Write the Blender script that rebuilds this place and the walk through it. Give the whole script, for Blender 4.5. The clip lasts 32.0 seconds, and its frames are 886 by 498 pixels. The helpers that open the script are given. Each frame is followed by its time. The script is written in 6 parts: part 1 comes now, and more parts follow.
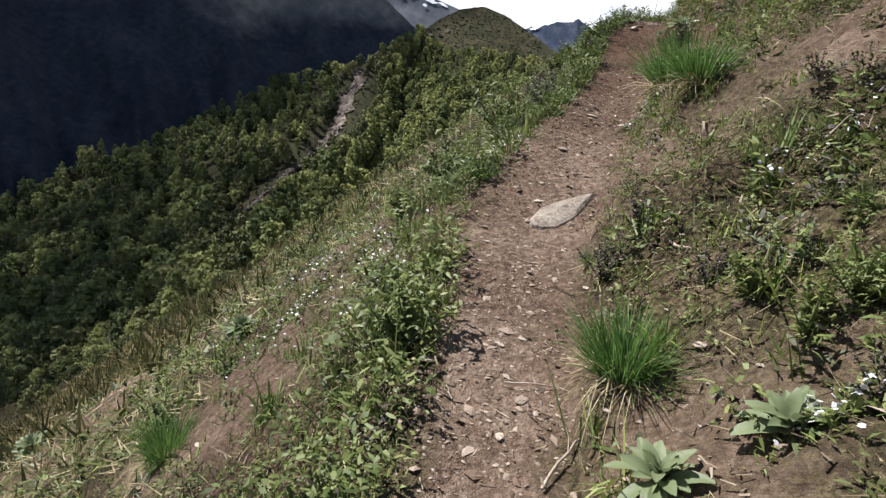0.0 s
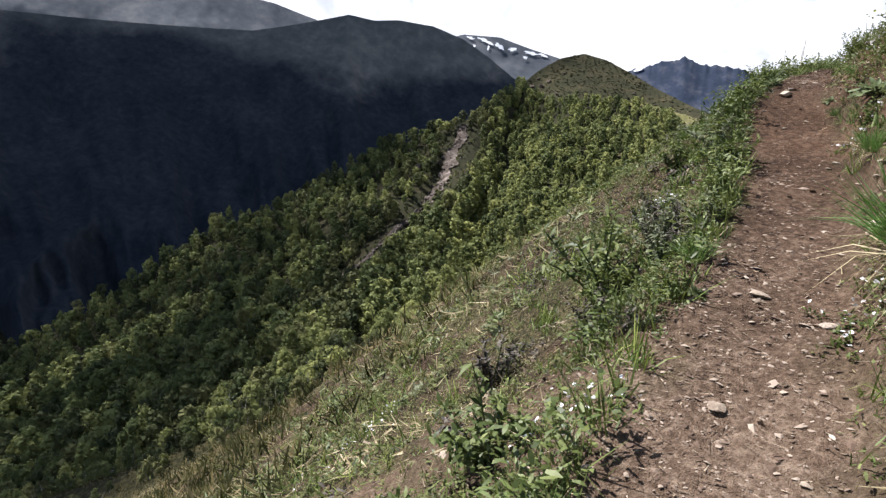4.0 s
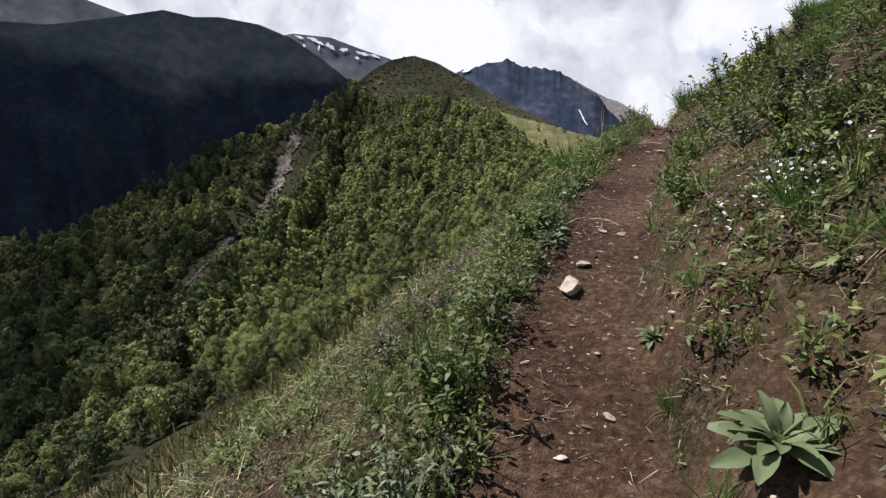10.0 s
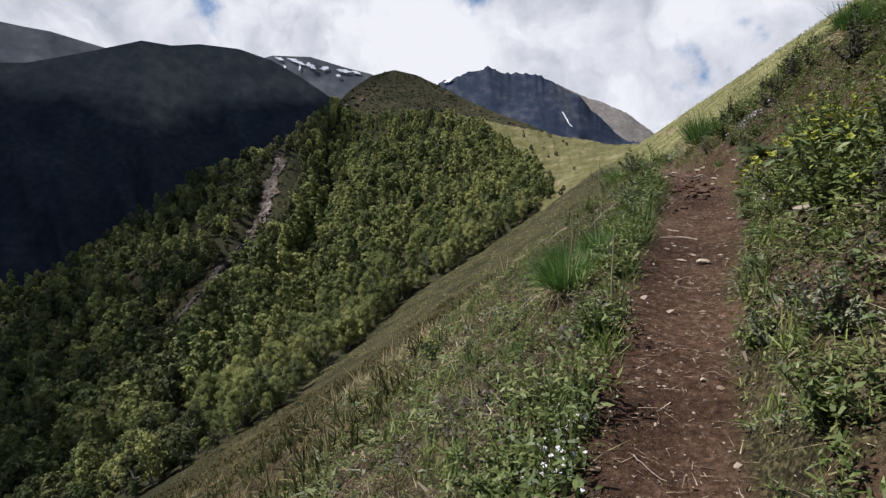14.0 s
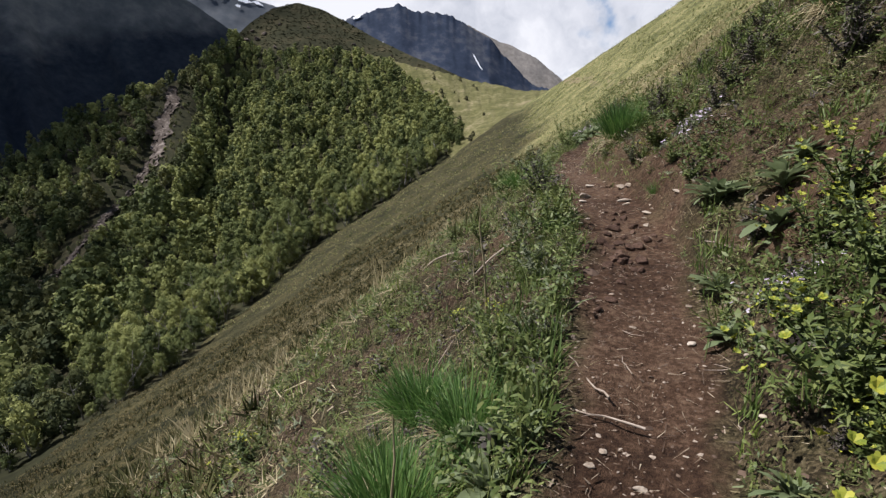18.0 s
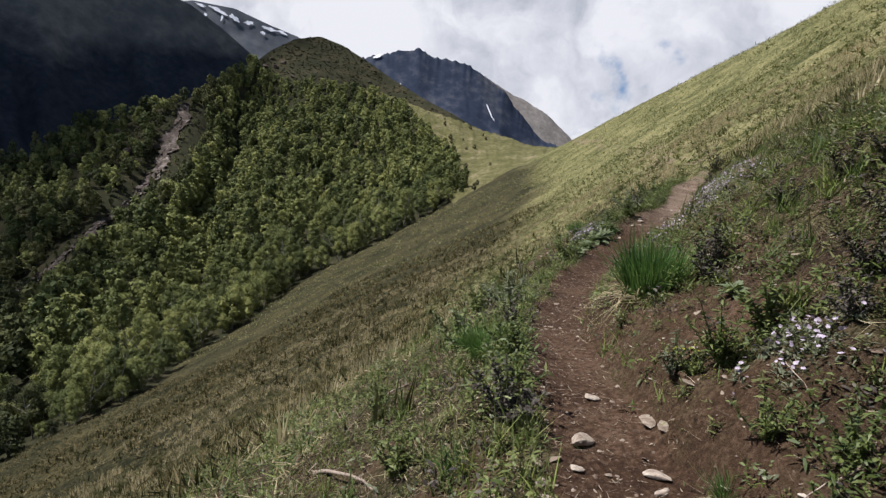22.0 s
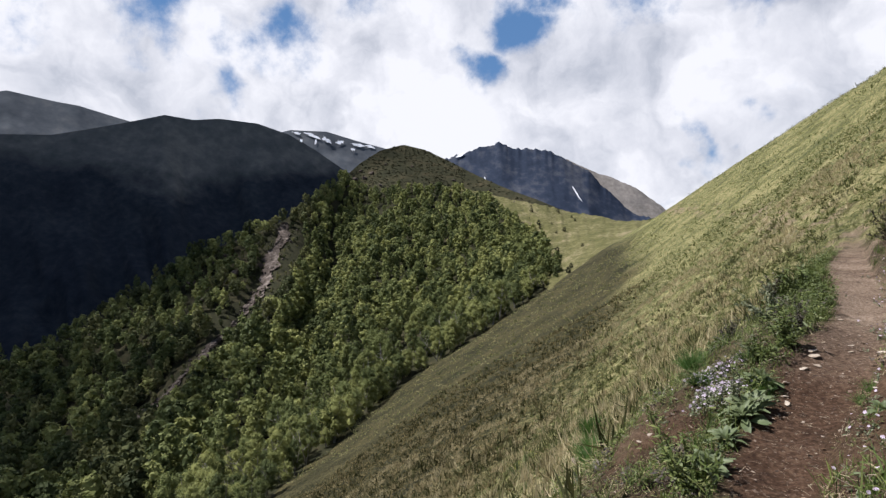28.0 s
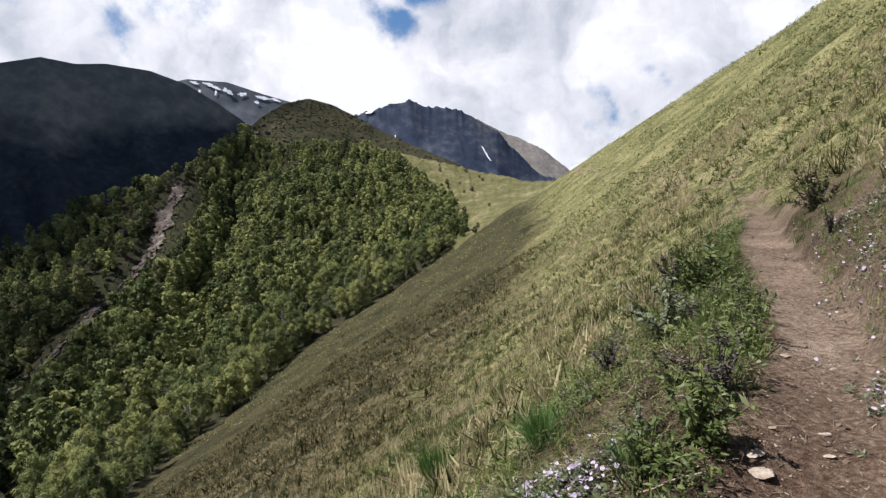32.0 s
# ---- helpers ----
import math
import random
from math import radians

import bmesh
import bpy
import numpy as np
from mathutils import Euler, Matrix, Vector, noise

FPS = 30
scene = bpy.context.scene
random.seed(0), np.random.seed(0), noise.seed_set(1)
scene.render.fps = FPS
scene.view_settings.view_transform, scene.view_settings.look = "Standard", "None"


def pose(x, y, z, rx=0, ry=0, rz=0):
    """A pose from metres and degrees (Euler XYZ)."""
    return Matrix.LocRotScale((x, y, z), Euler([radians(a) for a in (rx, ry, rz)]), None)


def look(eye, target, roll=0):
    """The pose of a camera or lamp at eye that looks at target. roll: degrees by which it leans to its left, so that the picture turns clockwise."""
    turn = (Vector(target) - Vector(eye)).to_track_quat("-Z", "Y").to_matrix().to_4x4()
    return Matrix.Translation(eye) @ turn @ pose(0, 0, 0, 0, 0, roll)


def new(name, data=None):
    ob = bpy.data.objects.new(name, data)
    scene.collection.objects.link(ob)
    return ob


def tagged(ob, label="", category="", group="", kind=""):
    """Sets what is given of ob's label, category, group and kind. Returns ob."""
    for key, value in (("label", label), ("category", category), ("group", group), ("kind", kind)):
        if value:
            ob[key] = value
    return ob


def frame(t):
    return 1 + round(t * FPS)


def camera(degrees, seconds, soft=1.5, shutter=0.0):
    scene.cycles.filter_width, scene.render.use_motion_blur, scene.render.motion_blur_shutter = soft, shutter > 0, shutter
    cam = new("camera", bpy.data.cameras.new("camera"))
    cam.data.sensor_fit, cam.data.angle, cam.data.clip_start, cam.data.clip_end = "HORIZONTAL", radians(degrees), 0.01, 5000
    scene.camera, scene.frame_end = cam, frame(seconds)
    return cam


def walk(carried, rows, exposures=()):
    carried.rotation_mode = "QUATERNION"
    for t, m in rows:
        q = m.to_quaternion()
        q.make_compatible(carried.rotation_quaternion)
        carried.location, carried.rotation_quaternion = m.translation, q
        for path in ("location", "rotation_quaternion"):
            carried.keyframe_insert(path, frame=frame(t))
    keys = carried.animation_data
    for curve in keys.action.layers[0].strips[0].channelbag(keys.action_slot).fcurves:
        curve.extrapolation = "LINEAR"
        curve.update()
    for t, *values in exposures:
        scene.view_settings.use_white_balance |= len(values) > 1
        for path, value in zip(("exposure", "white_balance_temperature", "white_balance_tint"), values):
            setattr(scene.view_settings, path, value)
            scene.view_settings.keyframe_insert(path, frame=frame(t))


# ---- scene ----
cam = camera(72.30, 32.0, soft=1.35)
PATH = [
    (0, (-0.000, 0.000, 1.500), (-1.412, 3.618, 0.541), 7.69),
    (0.5, (-0.044, 0.145, 1.591), (-1.369, 3.834, 0.797), 4.52),
    (1, (-0.118, 0.505, 1.718), (-1.807, 4.062, 1.013), 0.95),
    (1.5, (-0.136, 0.688, 1.839), (-2.080, 4.111, 1.132), 0.37),
    (2, (-0.266, 0.993, 1.820), (-2.368, 4.264, 0.883), 2.15),
    (2.5, (-0.387, 1.255, 1.952), (-2.556, 4.448, 0.899), 4.98),
    (4.5, (-0.784, 2.438, 2.192), (-2.805, 5.832, 1.562), 2.23),
    (5, (-0.964, 2.913, 2.364), (-2.499, 6.516, 1.553), 4.41),
    (5.5, (-1.001, 3.241, 2.406), (-2.102, 7.048, 1.863), 2.40),
    (6, (-0.979, 3.649, 2.650), (-2.164, 7.463, 2.428), -2.15),
    (6.5, (-0.949, 3.821, 2.727), (-2.035, 7.671, 2.780), -3.21),
    (7, (-0.952, 4.174, 2.751), (-1.965, 8.037, 2.530), 1.59),
    (7.5, (-0.976, 4.394, 2.943), (-1.933, 8.274, 2.777), 1.73),
    (8, (-0.958, 4.632, 2.941), (-1.780, 8.537, 2.666), 1.16),
    (8.5, (-0.880, 4.952, 3.003), (-1.628, 8.843, 2.451), -2.18),
    (9, (-0.824, 5.176, 3.184), (-1.887, 9.027, 2.978), -6.12),
    (9.5, (-0.819, 5.418, 3.143), (-2.042, 9.199, 2.691), -3.76),
    (10, (-0.864, 5.777, 3.299), (-2.047, 9.540, 2.638), 2.02),
    (10.5, (-0.888, 6.000, 3.369), (-2.015, 9.786, 2.742), 2.04),
    (11, (-0.902, 6.292, 3.459), (-2.154, 10.016, 2.710), -1.17),
    (11.5, (-0.926, 6.556, 3.573), (-2.560, 10.196, 3.295), -4.96),
    (12, (-1.035, 6.906, 3.623), (-2.606, 10.565, 3.247), 1.25),
    (12.5, (-1.088, 7.178, 3.747), (-2.272, 10.964, 3.237), 3.25),
    (13, (-1.102, 7.539, 3.732), (-2.059, 11.396, 3.279), 0.14),
    (13.5, (-1.105, 7.830, 3.882), (-2.285, 11.613, 3.339), -2.14),
    (15.5, (-1.277, 9.043, 4.285), (-2.183, 12.886, 3.642), -0.80),
    (16, (-1.211, 9.387, 4.399), (-2.101, 13.264, 3.985), -3.35),
    (16.5, (-1.178, 9.646, 4.383), (-2.026, 13.541, 4.054), -0.28),
    (17, (-1.152, 9.994, 4.531), (-1.725, 13.908, 3.938), 4.61),
    (17.5, (-1.153, 10.206, 4.549), (-1.675, 14.118, 3.900), 4.18),
    (18, (-1.078, 10.575, 4.555), (-1.646, 14.414, 3.588), -0.34),
    (18.5, (-1.002, 10.830, 4.743), (-1.577, 14.735, 4.093), -3.15),
    (19, (-0.946, 11.138, 4.699), (-1.487, 15.018, 3.892), -1.56),
    (19.5, (-1.048, 11.625, 4.705), (-1.546, 15.495, 3.823), 3.02),
    (20, (-1.054, 11.876, 4.755), (-1.634, 15.743, 3.911), 1.87),
    (20.5, (-0.997, 12.218, 4.816), (-1.767, 16.067, 4.043), -0.09),
    (21, (-0.927, 12.489, 4.929), (-1.869, 16.333, 4.351), -1.35),
    (21.5, (-0.937, 12.861, 4.898), (-1.677, 16.761, 4.400), 2.94),
    (22, (-0.975, 13.187, 5.022), (-1.537, 17.087, 4.330), 5.94),
    (22.5, (-0.942, 13.400, 5.021), (-1.553, 17.285, 4.292), 1.81),
    (23, (-0.844, 13.747, 5.132), (-1.866, 17.552, 4.441), -2.49),
    (23.5, (-0.797, 14.003, 5.131), (-1.968, 17.754, 4.385), -3.34),
    (24, (-0.760, 14.456, 5.098), (-1.780, 18.222, 4.217), 4.80),
    (24.5, (-0.764, 14.791, 5.162), (-1.491, 18.630, 4.305), 1.08),
    (25, (-0.679, 15.241, 5.183), (-1.351, 19.124, 4.497), 0.87),
    (25.5, (-0.652, 15.534, 5.238), (-1.526, 19.360, 4.463), -2.15),
    (26, (-0.723, 15.799, 5.249), (-1.734, 19.641, 4.783), 0.14),
    (26.5, (-0.769, 16.074, 5.272), (-1.887, 19.885, 4.794), -1.87),
    (28.5, (-0.793, 17.386, 5.275), (-2.042, 21.186, 5.217), -1.24),
    (29, (-0.782, 17.820, 5.212), (-1.865, 21.661, 4.940), -5.30),
    (29.5, (-0.722, 18.242, 5.244), (-1.657, 22.121, 4.962), -6.04),
    (30, (-0.621, 18.769, 5.180), (-1.200, 22.702, 4.740), -3.42),
    (30.5, (-0.542, 19.138, 5.237), (-0.878, 23.093, 4.748), -1.68),
    (31, (-0.418, 19.554, 5.176), (-0.634, 23.501, 4.566), -5.28),
    (31.5, (-0.308, 19.957, 5.281), (-0.819, 23.888, 4.748), -7.11),
    (32, (-0.220, 20.377, 5.271), (-0.865, 24.304, 4.866), -0.54),
]
EXPOSURES = [(t, stops, 6120, 14) for t, stops in ((0, 1.1), (2.5, 1.1), (4.5, 1.32), (5.2, 1.25), (6, 0.95), (7, 0.42), (9, 0.46), (10, 0.72), (11, 0.68), (13, 0.6), (16, 0.55), (18, 0.66), (19, 0.98), (20, 0.88), (22, 0.52), (24, 0.52), (26, 0.66), (30, 0.7), (32, 0.76))]
SKY_STRENGTH = 0.46
walk(cam, [(t, look(eye, target, roll)) for t, eye, target, roll in PATH], EXPOSURES)

# ---- world, sun ----
SUN_AZ, SUN_EL = -98.0, 56.0      # degrees clockwise from +y, and up
sun_dir = Vector((math.sin(radians(SUN_AZ)) * math.cos(radians(SUN_EL)),
                  math.cos(radians(SUN_AZ)) * math.cos(radians(SUN_EL)), math.sin(radians(SUN_EL))))
sun = new("sun", bpy.data.lights.new("sun", "SUN"))
sun.data.energy, sun.data.angle, sun.data.color = 5.0, radians(0.6), (1.0, 0.96, 0.90)
sun.matrix_world = look(sun_dir * 50, (0, 0, 0))


def nodes_of(tree):
    tree.nodes.clear()
    return tree.nodes, tree.links


def add(nodes, kind, **sets):
    """A node with its plain settings and the default values of its inputs."""
    n = nodes.new(kind)
    for key, value in sets.items():
        if key.startswith("in_"):
            name = key[3:].replace("_", " ")
            sock = next(s for s in n.inputs if s.name == name and s.enabled)
            sock.default_value = value
        elif key == "operation":
            n.operation = value
        elif key == "blend_type":
            n.blend_type = value
        elif key == "data_type":
            n.data_type = value
        elif key == "sky_type":
            n.sky_type = value
    return n


def ramp(nodes, links, source, stops):
    n = nodes.new("ShaderNodeValToRGB")
    while len(n.color_ramp.elements) < len(stops):
        n.color_ramp.elements.new(0.5)
    for e, (at, col) in zip(n.color_ramp.elements, stops):
        e.position = at
        e.color = (*col, 1) if len(col) == 3 else col
    links.new(source, n.inputs[0])
    return n.outputs[0]


def mixed(nodes, links, fac, a, b, blend="MIX"):
    n = nodes.new("ShaderNodeMix")
    n.data_type, n.blend_type = "RGBA", blend
    for sock, v in ((n.inputs[0], fac), (n.inputs[6], a), (n.inputs[7], b)):
        if isinstance(v, bpy.types.NodeSocket):
            links.new(v, sock)
        elif isinstance(v, (int, float)):
            sock.default_value = v
        else:
            sock.default_value = (*v, 1)
    return n.outputs[2]


def calc(nodes, links, op, a, b=None, c=None, clamp=False):
    n = nodes.new("ShaderNodeMath")
    n.operation, n.use_clamp = op, clamp
    for sock, v in zip(n.inputs, (a, b, c)):
        if v is None:
            continue
        if isinstance(v, bpy.types.NodeSocket):
            links.new(v, sock)
        else:
            sock.default_value = v
    return n.outputs[0]


def noise_of(nodes, links, vec, scale, detail=4.0, rough=0.55, distort=0.0):
    n = nodes.new("ShaderNodeTexNoise")
    n.inputs["Scale"].default_value, n.inputs["Detail"].default_value = scale, detail
    n.inputs["Roughness"].default_value, n.inputs["Distortion"].default_value = rough, distort
    if vec is not None:
        links.new(vec, n.inputs["Vector"])
    return n.outputs["Fac"]


def direction(az, el):
    a, e = radians(az), radians(el)
    return (math.sin(a) * math.cos(e), math.cos(a) * math.cos(e), math.sin(e))


# blue gaps in the cloud: azimuth, elevation, radius, weight
GAPS = [(-14.6, 14.6, 0.07, 0.9), (-10.8, 18.6, 0.09, 1.0), (-8.0, 20.5, 0.08, 0.9), (-37.6, 11.8, 0.07, 0.72), (-42.0, 19.5, 0.13, 0.9), (-33.0, 16.8, 0.10, 0.7), (-52.0, 17.0, 0.09, 0.6),
        (6.3, 7.0, 0.055, 0.8), (9.3, 8.0, 0.05, 0.85), (2.4, 3.0, 0.03, 0.5), (13.0, 10.4, 0.05, 0.6), (21.5, 12.0, 0.07, 0.6), (12.0, 21.0, 0.10, 0.8), (1.0, 20.8, 0.12, 1.0), (11.5, 18.6, 0.08, 0.8), (-25.0, 25.0, 0.14, 0.9), (26.0, 24.0, 0.1, 0.8)]
world = bpy.data.worlds.new("world")
scene.world = world
world.use_nodes = True
N, L = nodes_of(world.node_tree)
coord = N.new("ShaderNodeTexCoord").outputs["Generated"]
sky = N.new("ShaderNodeTexSky")
sky.sky_type, sky.sun_disc = "NISHITA", False
sky.sun_elevation, sky.sun_rotation = radians(SUN_EL), radians(SUN_AZ)
sky.altitude = 2200
warp = N.new("ShaderNodeTexNoise")
warp.inputs["Scale"].default_value, warp.inputs["Detail"].default_value = 9.0, 5.0
L.new(coord, warp.inputs["Vector"])
sub = N.new("ShaderNodeVectorMath")
sub.operation = "SUBTRACT"
L.new(warp.outputs["Color"], sub.inputs[0])
sub.inputs[1].default_value = (0.5, 0.5, 0.5)
sca = N.new("ShaderNodeVectorMath")
sca.operation = "SCALE"
L.new(sub.outputs[0], sca.inputs[0])
sca.inputs["Scale"].default_value = 0.17
moved = N.new("ShaderNodeVectorMath")
moved.operation = "ADD"
L.new(coord, moved.inputs[0])
L.new(sca.outputs[0], moved.inputs[1])
gap = None
for az, el, radius, weight in GAPS:
    d = N.new("ShaderNodeVectorMath")
    d.operation = "DISTANCE"
    L.new(moved.outputs[0], d.inputs[0])
    d.inputs[1].default_value = direction(az, el)
    m = N.new("ShaderNodeMapRange")
    L.new(d.outputs["Value"], m.inputs["Value"])
    m.inputs["From Min"].default_value, m.inputs["From Max"].default_value = 0.0, radius
    m.inputs["To Min"].default_value, m.inputs["To Max"].default_value = weight, 0.0
    gap = m.outputs[0] if gap is None else calc(N, L, "MAXIMUM", gap, m.outputs[0])
tear = N.new("ShaderNodeMapRange")
tear.interpolation_type = "SMOOTHSTEP"
L.new(calc(N, L, "MULTIPLY_ADD", noise_of(N, L, coord, 14.0, 6, 0.62), 1.3, calc(N, L, "SUBTRACT", gap, 0.65)), tear.inputs["Value"])
tear.inputs["From Min"].default_value, tear.inputs["From Max"].default_value = 0.3, 0.85
gap = calc(N, L, "MULTIPLY", tear.outputs[0], calc(N, L, "MULTIPLY", gap, 5.0, clamp=True))
# high overhead the cloud breaks up by itself
sep = N.new("ShaderNodeSeparateXYZ")
L.new(coord, sep.inputs[0])
broad = noise_of(N, L, coord, 3.2, 6, 0.6)
fine = noise_of(N, L, coord, 9.0, 6, 0.55)
over = N.new("ShaderNodeMapRange")
L.new(sep.outputs["Z"], over.inputs["Value"])
over.inputs["From Min"].default_value, over.inputs["From Max"].default_value = 0.36, 0.65
over.inputs["To Min"].default_value, over.inputs["To Max"].default_value = 0.0, 0.9
gap = calc(N, L, "MAXIMUM", gap, over.outputs[0])
# behind the walker the cloud is broken
behind = N.new("ShaderNodeMapRange")
L.new(sep.outputs["Y"], behind.inputs["Value"])
behind.inputs["From Min"].default_value, behind.inputs["From Max"].default_value = 0.35, -0.2
behind.inputs["To Min"].default_value, behind.inputs["To Max"].default_value = 0.0, 1.0
broken = N.new("ShaderNodeMapRange")
L.new(noise_of(N, L, coord, 2.4, 6, 0.6), broken.inputs["Value"])
broken.inputs["From Min"].default_value, broken.inputs["From Max"].default_value = 0.42, 0.56
gap = calc(N, L, "MAXIMUM", gap, calc(N, L, "MULTIPLY", behind.outputs[0], broken.outputs[0]))
puffs = noise_of(N, L, moved.outputs[0], 6.0, 8, 0.55, 0.4)
cloud_tone = calc(N, L, "MULTIPLY_ADD", puffs, 0.55, calc(N, L, "MULTIPLY_ADD", fine, 0.2, calc(N, L, "MULTIPLY", broad, 0.43)))
cloud_col = ramp(N, L, cloud_tone, [(0.46, (0.66, 0.7, 0.77)), (0.55, (1.0, 1.015, 1.05)), (0.64, (1.3, 1.295, 1.29))])
height = N.new("ShaderNodeMapRange")
L.new(sep.outputs["Z"], height.inputs["Value"])
height.inputs["From Min"].default_value, height.inputs["From Max"].default_value = 0.36, 0.6
blue = mixed(N, L, height.outputs[0], (0.16, 0.38, 0.74), (0.10, 0.18, 0.32))
scaled_sky = mixed(N, L, 0.6, mixed(N, L, 1.0, sky.outputs[0], (0.12, 0.12, 0.12), "MULTIPLY"), blue)
col = mixed(N, L, gap, cloud_col, scaled_sky)
bg = N.new("ShaderNodeBackground")
bg.inputs["Strength"].default_value = SKY_STRENGTH
L.new(col, bg.inputs["Color"])
out = N.new("ShaderNodeOutputWorld")
L.new(bg.outputs[0], out.inputs[0])

# ---- the lie of the land ----
# along the trail: y, centre x, half width, height
TRAIL = np.array([
    (-30, 6.0, .30, -9.2), (-12, 2.6, .30, -3.7), (-4, 0.9, .28, -1.2), (0, 0.05, .24, .05), (1.4, -.33, .21, .43), (2, -.49, .22, .62), (3, -.76, .30, .93),
    (3.8, -.78, .32, 1.2), (5, -.79, .25, 1.56), (6.3, -.81, .25, 1.95), (7.3, -.93, .30, 2.22), (8.1, -1.05, .27, 2.53),
    (8.8, -1.04, .19, 2.78), (9.4, -1.01, .21, 2.9), (10, -.98, .22, 3.0), (11.6, -.85, .23, 3.25), (13, -.58, .30, 3.47), (14.4, -.45, .28, 3.63),
    (15.6, -.49, .26, 3.73), (16.6, -.63, .24, 3.76), (17.4, -.71, .18, 3.75), (18.1, -.69, .17, 3.72), (18.9, -.54, .18, 3.72), (19.7, -.43, .20, 3.73), (20.3, -.21, .21, 3.76),
    (21.3, .1, .24, 3.86), (22, .42, .27, 3.96), (22.7, .78, .28, 4.12), (23.5, 1.14, .26, 4.25), (24.6, 1.57, .26, 4.28), (26.3, 2.0, .30, 4.37),
    (28.5, 2.5, .28, 4.53), (33, 3.95, .14, 4.7), (38, 5.3, .05, 4.9), (42.4, 6.4, .02, 5.1), (50, 7.2, .02, 5.3), (88, 11.0, .02, 6.4), (102, 12.4, .2, 6.8), (140, 13, .2, 8.0), (200, 10, .2, 9.5), (260, 4, .2, 11), (420, -10, .2, 13)])
yy = np.arange(-40, 420, 0.1)


def smoothed(column):
    raw = np.interp(yy, TRAIL[:, 0], TRAIL[:, column])
    return np.convolve(np.pad(raw, 8, "edge"), np.hanning(17) / np.hanning(17).sum(), "valid")


T_X, T_W, T_Z = smoothed(1), smoothed(2), smoothed(3)


def trail_x(y):
    return np.interp(y, yy, T_X)


def trail_w(y):
    return np.interp(y, yy, T_W)


def trail_z(y):
    return np.interp(y, yy, T_Z)


rng = np.random.default_rng(7)
LATTICE = rng.random((256, 256))


def value_noise(x, y):
    """Smooth random heights from -1 to 1 on a unit lattice."""
    xi, yi = np.floor(x).astype(int), np.floor(y).astype(int)
    fx, fy = x - xi, y - yi
    fx, fy = fx * fx * (3 - 2 * fx), fy * fy * (3 - 2 * fy)
    g = lambda a, b: LATTICE[a % 256, b % 256]
    return 2 * ((g(xi, yi) * (1 - fx) + g(xi + 1, yi) * fx) * (1 - fy) + (g(xi, yi + 1) * (1 - fx) + g(xi + 1, yi + 1) * fx) * fy) - 1


def fractal(x, y, octaves=4, gain=0.5):
    total, amp = 0, 1.0
    for k in range(octaves):
        total = total + amp * value_noise(x * 2 ** k + 17.3 * k, y * 2 ** k - 9.1 * k)
        amp *= gain
    return total


def smooth_min(a, b, k):
    h = np.clip(0.5 + 0.5 * (b - a) / k, 0, 1)
    return b * (1 - h) + a * h - k * h * (1 - h)


def land(x, y, rough=True):
    """Height of the hillside the trail crosses."""
    x, y = np.asarray(x, float), np.asarray(y, float)
    c, w, z = trail_x(y), trail_w(y), trail_z(y)
    u = x - c
    edge = np.abs(u) - w
    d = np.maximum(edge, 0)
    # down: a soft lip, a steep bank, then a long gentler slope
    lip = 0.25
    down = np.where(d < lip, 0.82 * d * d / (2 * lip), 0.82 * (d - lip / 2))
    gentle = 0.585 + 0.27 * np.clip((26 - y) / 14, 0, 1) + 0.5 * np.clip((11 - y) / 7, 0, 1)
    down = np.where(d > 12, 0.82 * (12 - lip / 2) + gentle * (d - 12), down)
    # up: a small cut bank, then the slope
    cut = 0.16 + 0.10 * value_noise(y * 0.45, y * 0 + 3.3) + 0.10 * np.exp(-((y - 24.5) / 2.2) ** 2) - 0.1 * np.exp(-((y - 17.4) / 1.0) ** 2)
    cut = cut * np.clip((40 - y) / 9, 0, 1)
    steep = np.minimum(d, 0.18) / 0.18
    up = cut * steep * steep * (3 - 2 * steep) + 0.84 * np.maximum(d - 0.05, 0)
    down = down - 0.38 * np.exp(-((d - 1.2) / 0.9) ** 2) * np.exp(-((y - 24.2) / 2.6) ** 2) * np.clip(d / 0.5, 0, 1)
    h = np.where(u < 0, z - down, z + up)
    cap = 5.2 + 0.645 * (x + 0.7) - 0.005 * (y - 17)
    k = 3.0 * np.clip((np.abs(u) - 6) / 30, 0, 1) + 0.01
    h = smooth_min(h, cap + k / 7, k)
    # the hill falls away behind its skyline
    h = h - 0.004 * np.maximum(y - 265, 0) ** 1.5 * np.clip((u + 40) / 60, 0, 1)
    if rough:
        off = np.clip(edge / 0.35, 0, 1)
        far = np.clip(np.abs(u) / 12, 0, 1)
        h = h + off * (0.055 * fractal(x * 1.7, y * 1.7, 3) + 0.03 * fractal(x * 7, y * 7, 2)) + 0.5 * far * far * fractal(x * 0.11 + 5, y * 0.11, 3)
        h = h + 0.11 * np.clip((np.abs(u) - 3) / 6, 0, 1) * fractal(x * 0.75 + 9, y * 0.75, 2)
        h = h + off * np.where(u > 0, 0.05, 0.025) * np.clip((30 - y) / 6, 0, 1) * fractal(x * 3.7 + 3, y * 3.7, 2) + (1 - off) * (0.012 * fractal(x * 5 + 40, y * 5, 3) - 0.03 * np.clip(1 - np.abs(u) / w, 0, 1))
    return h


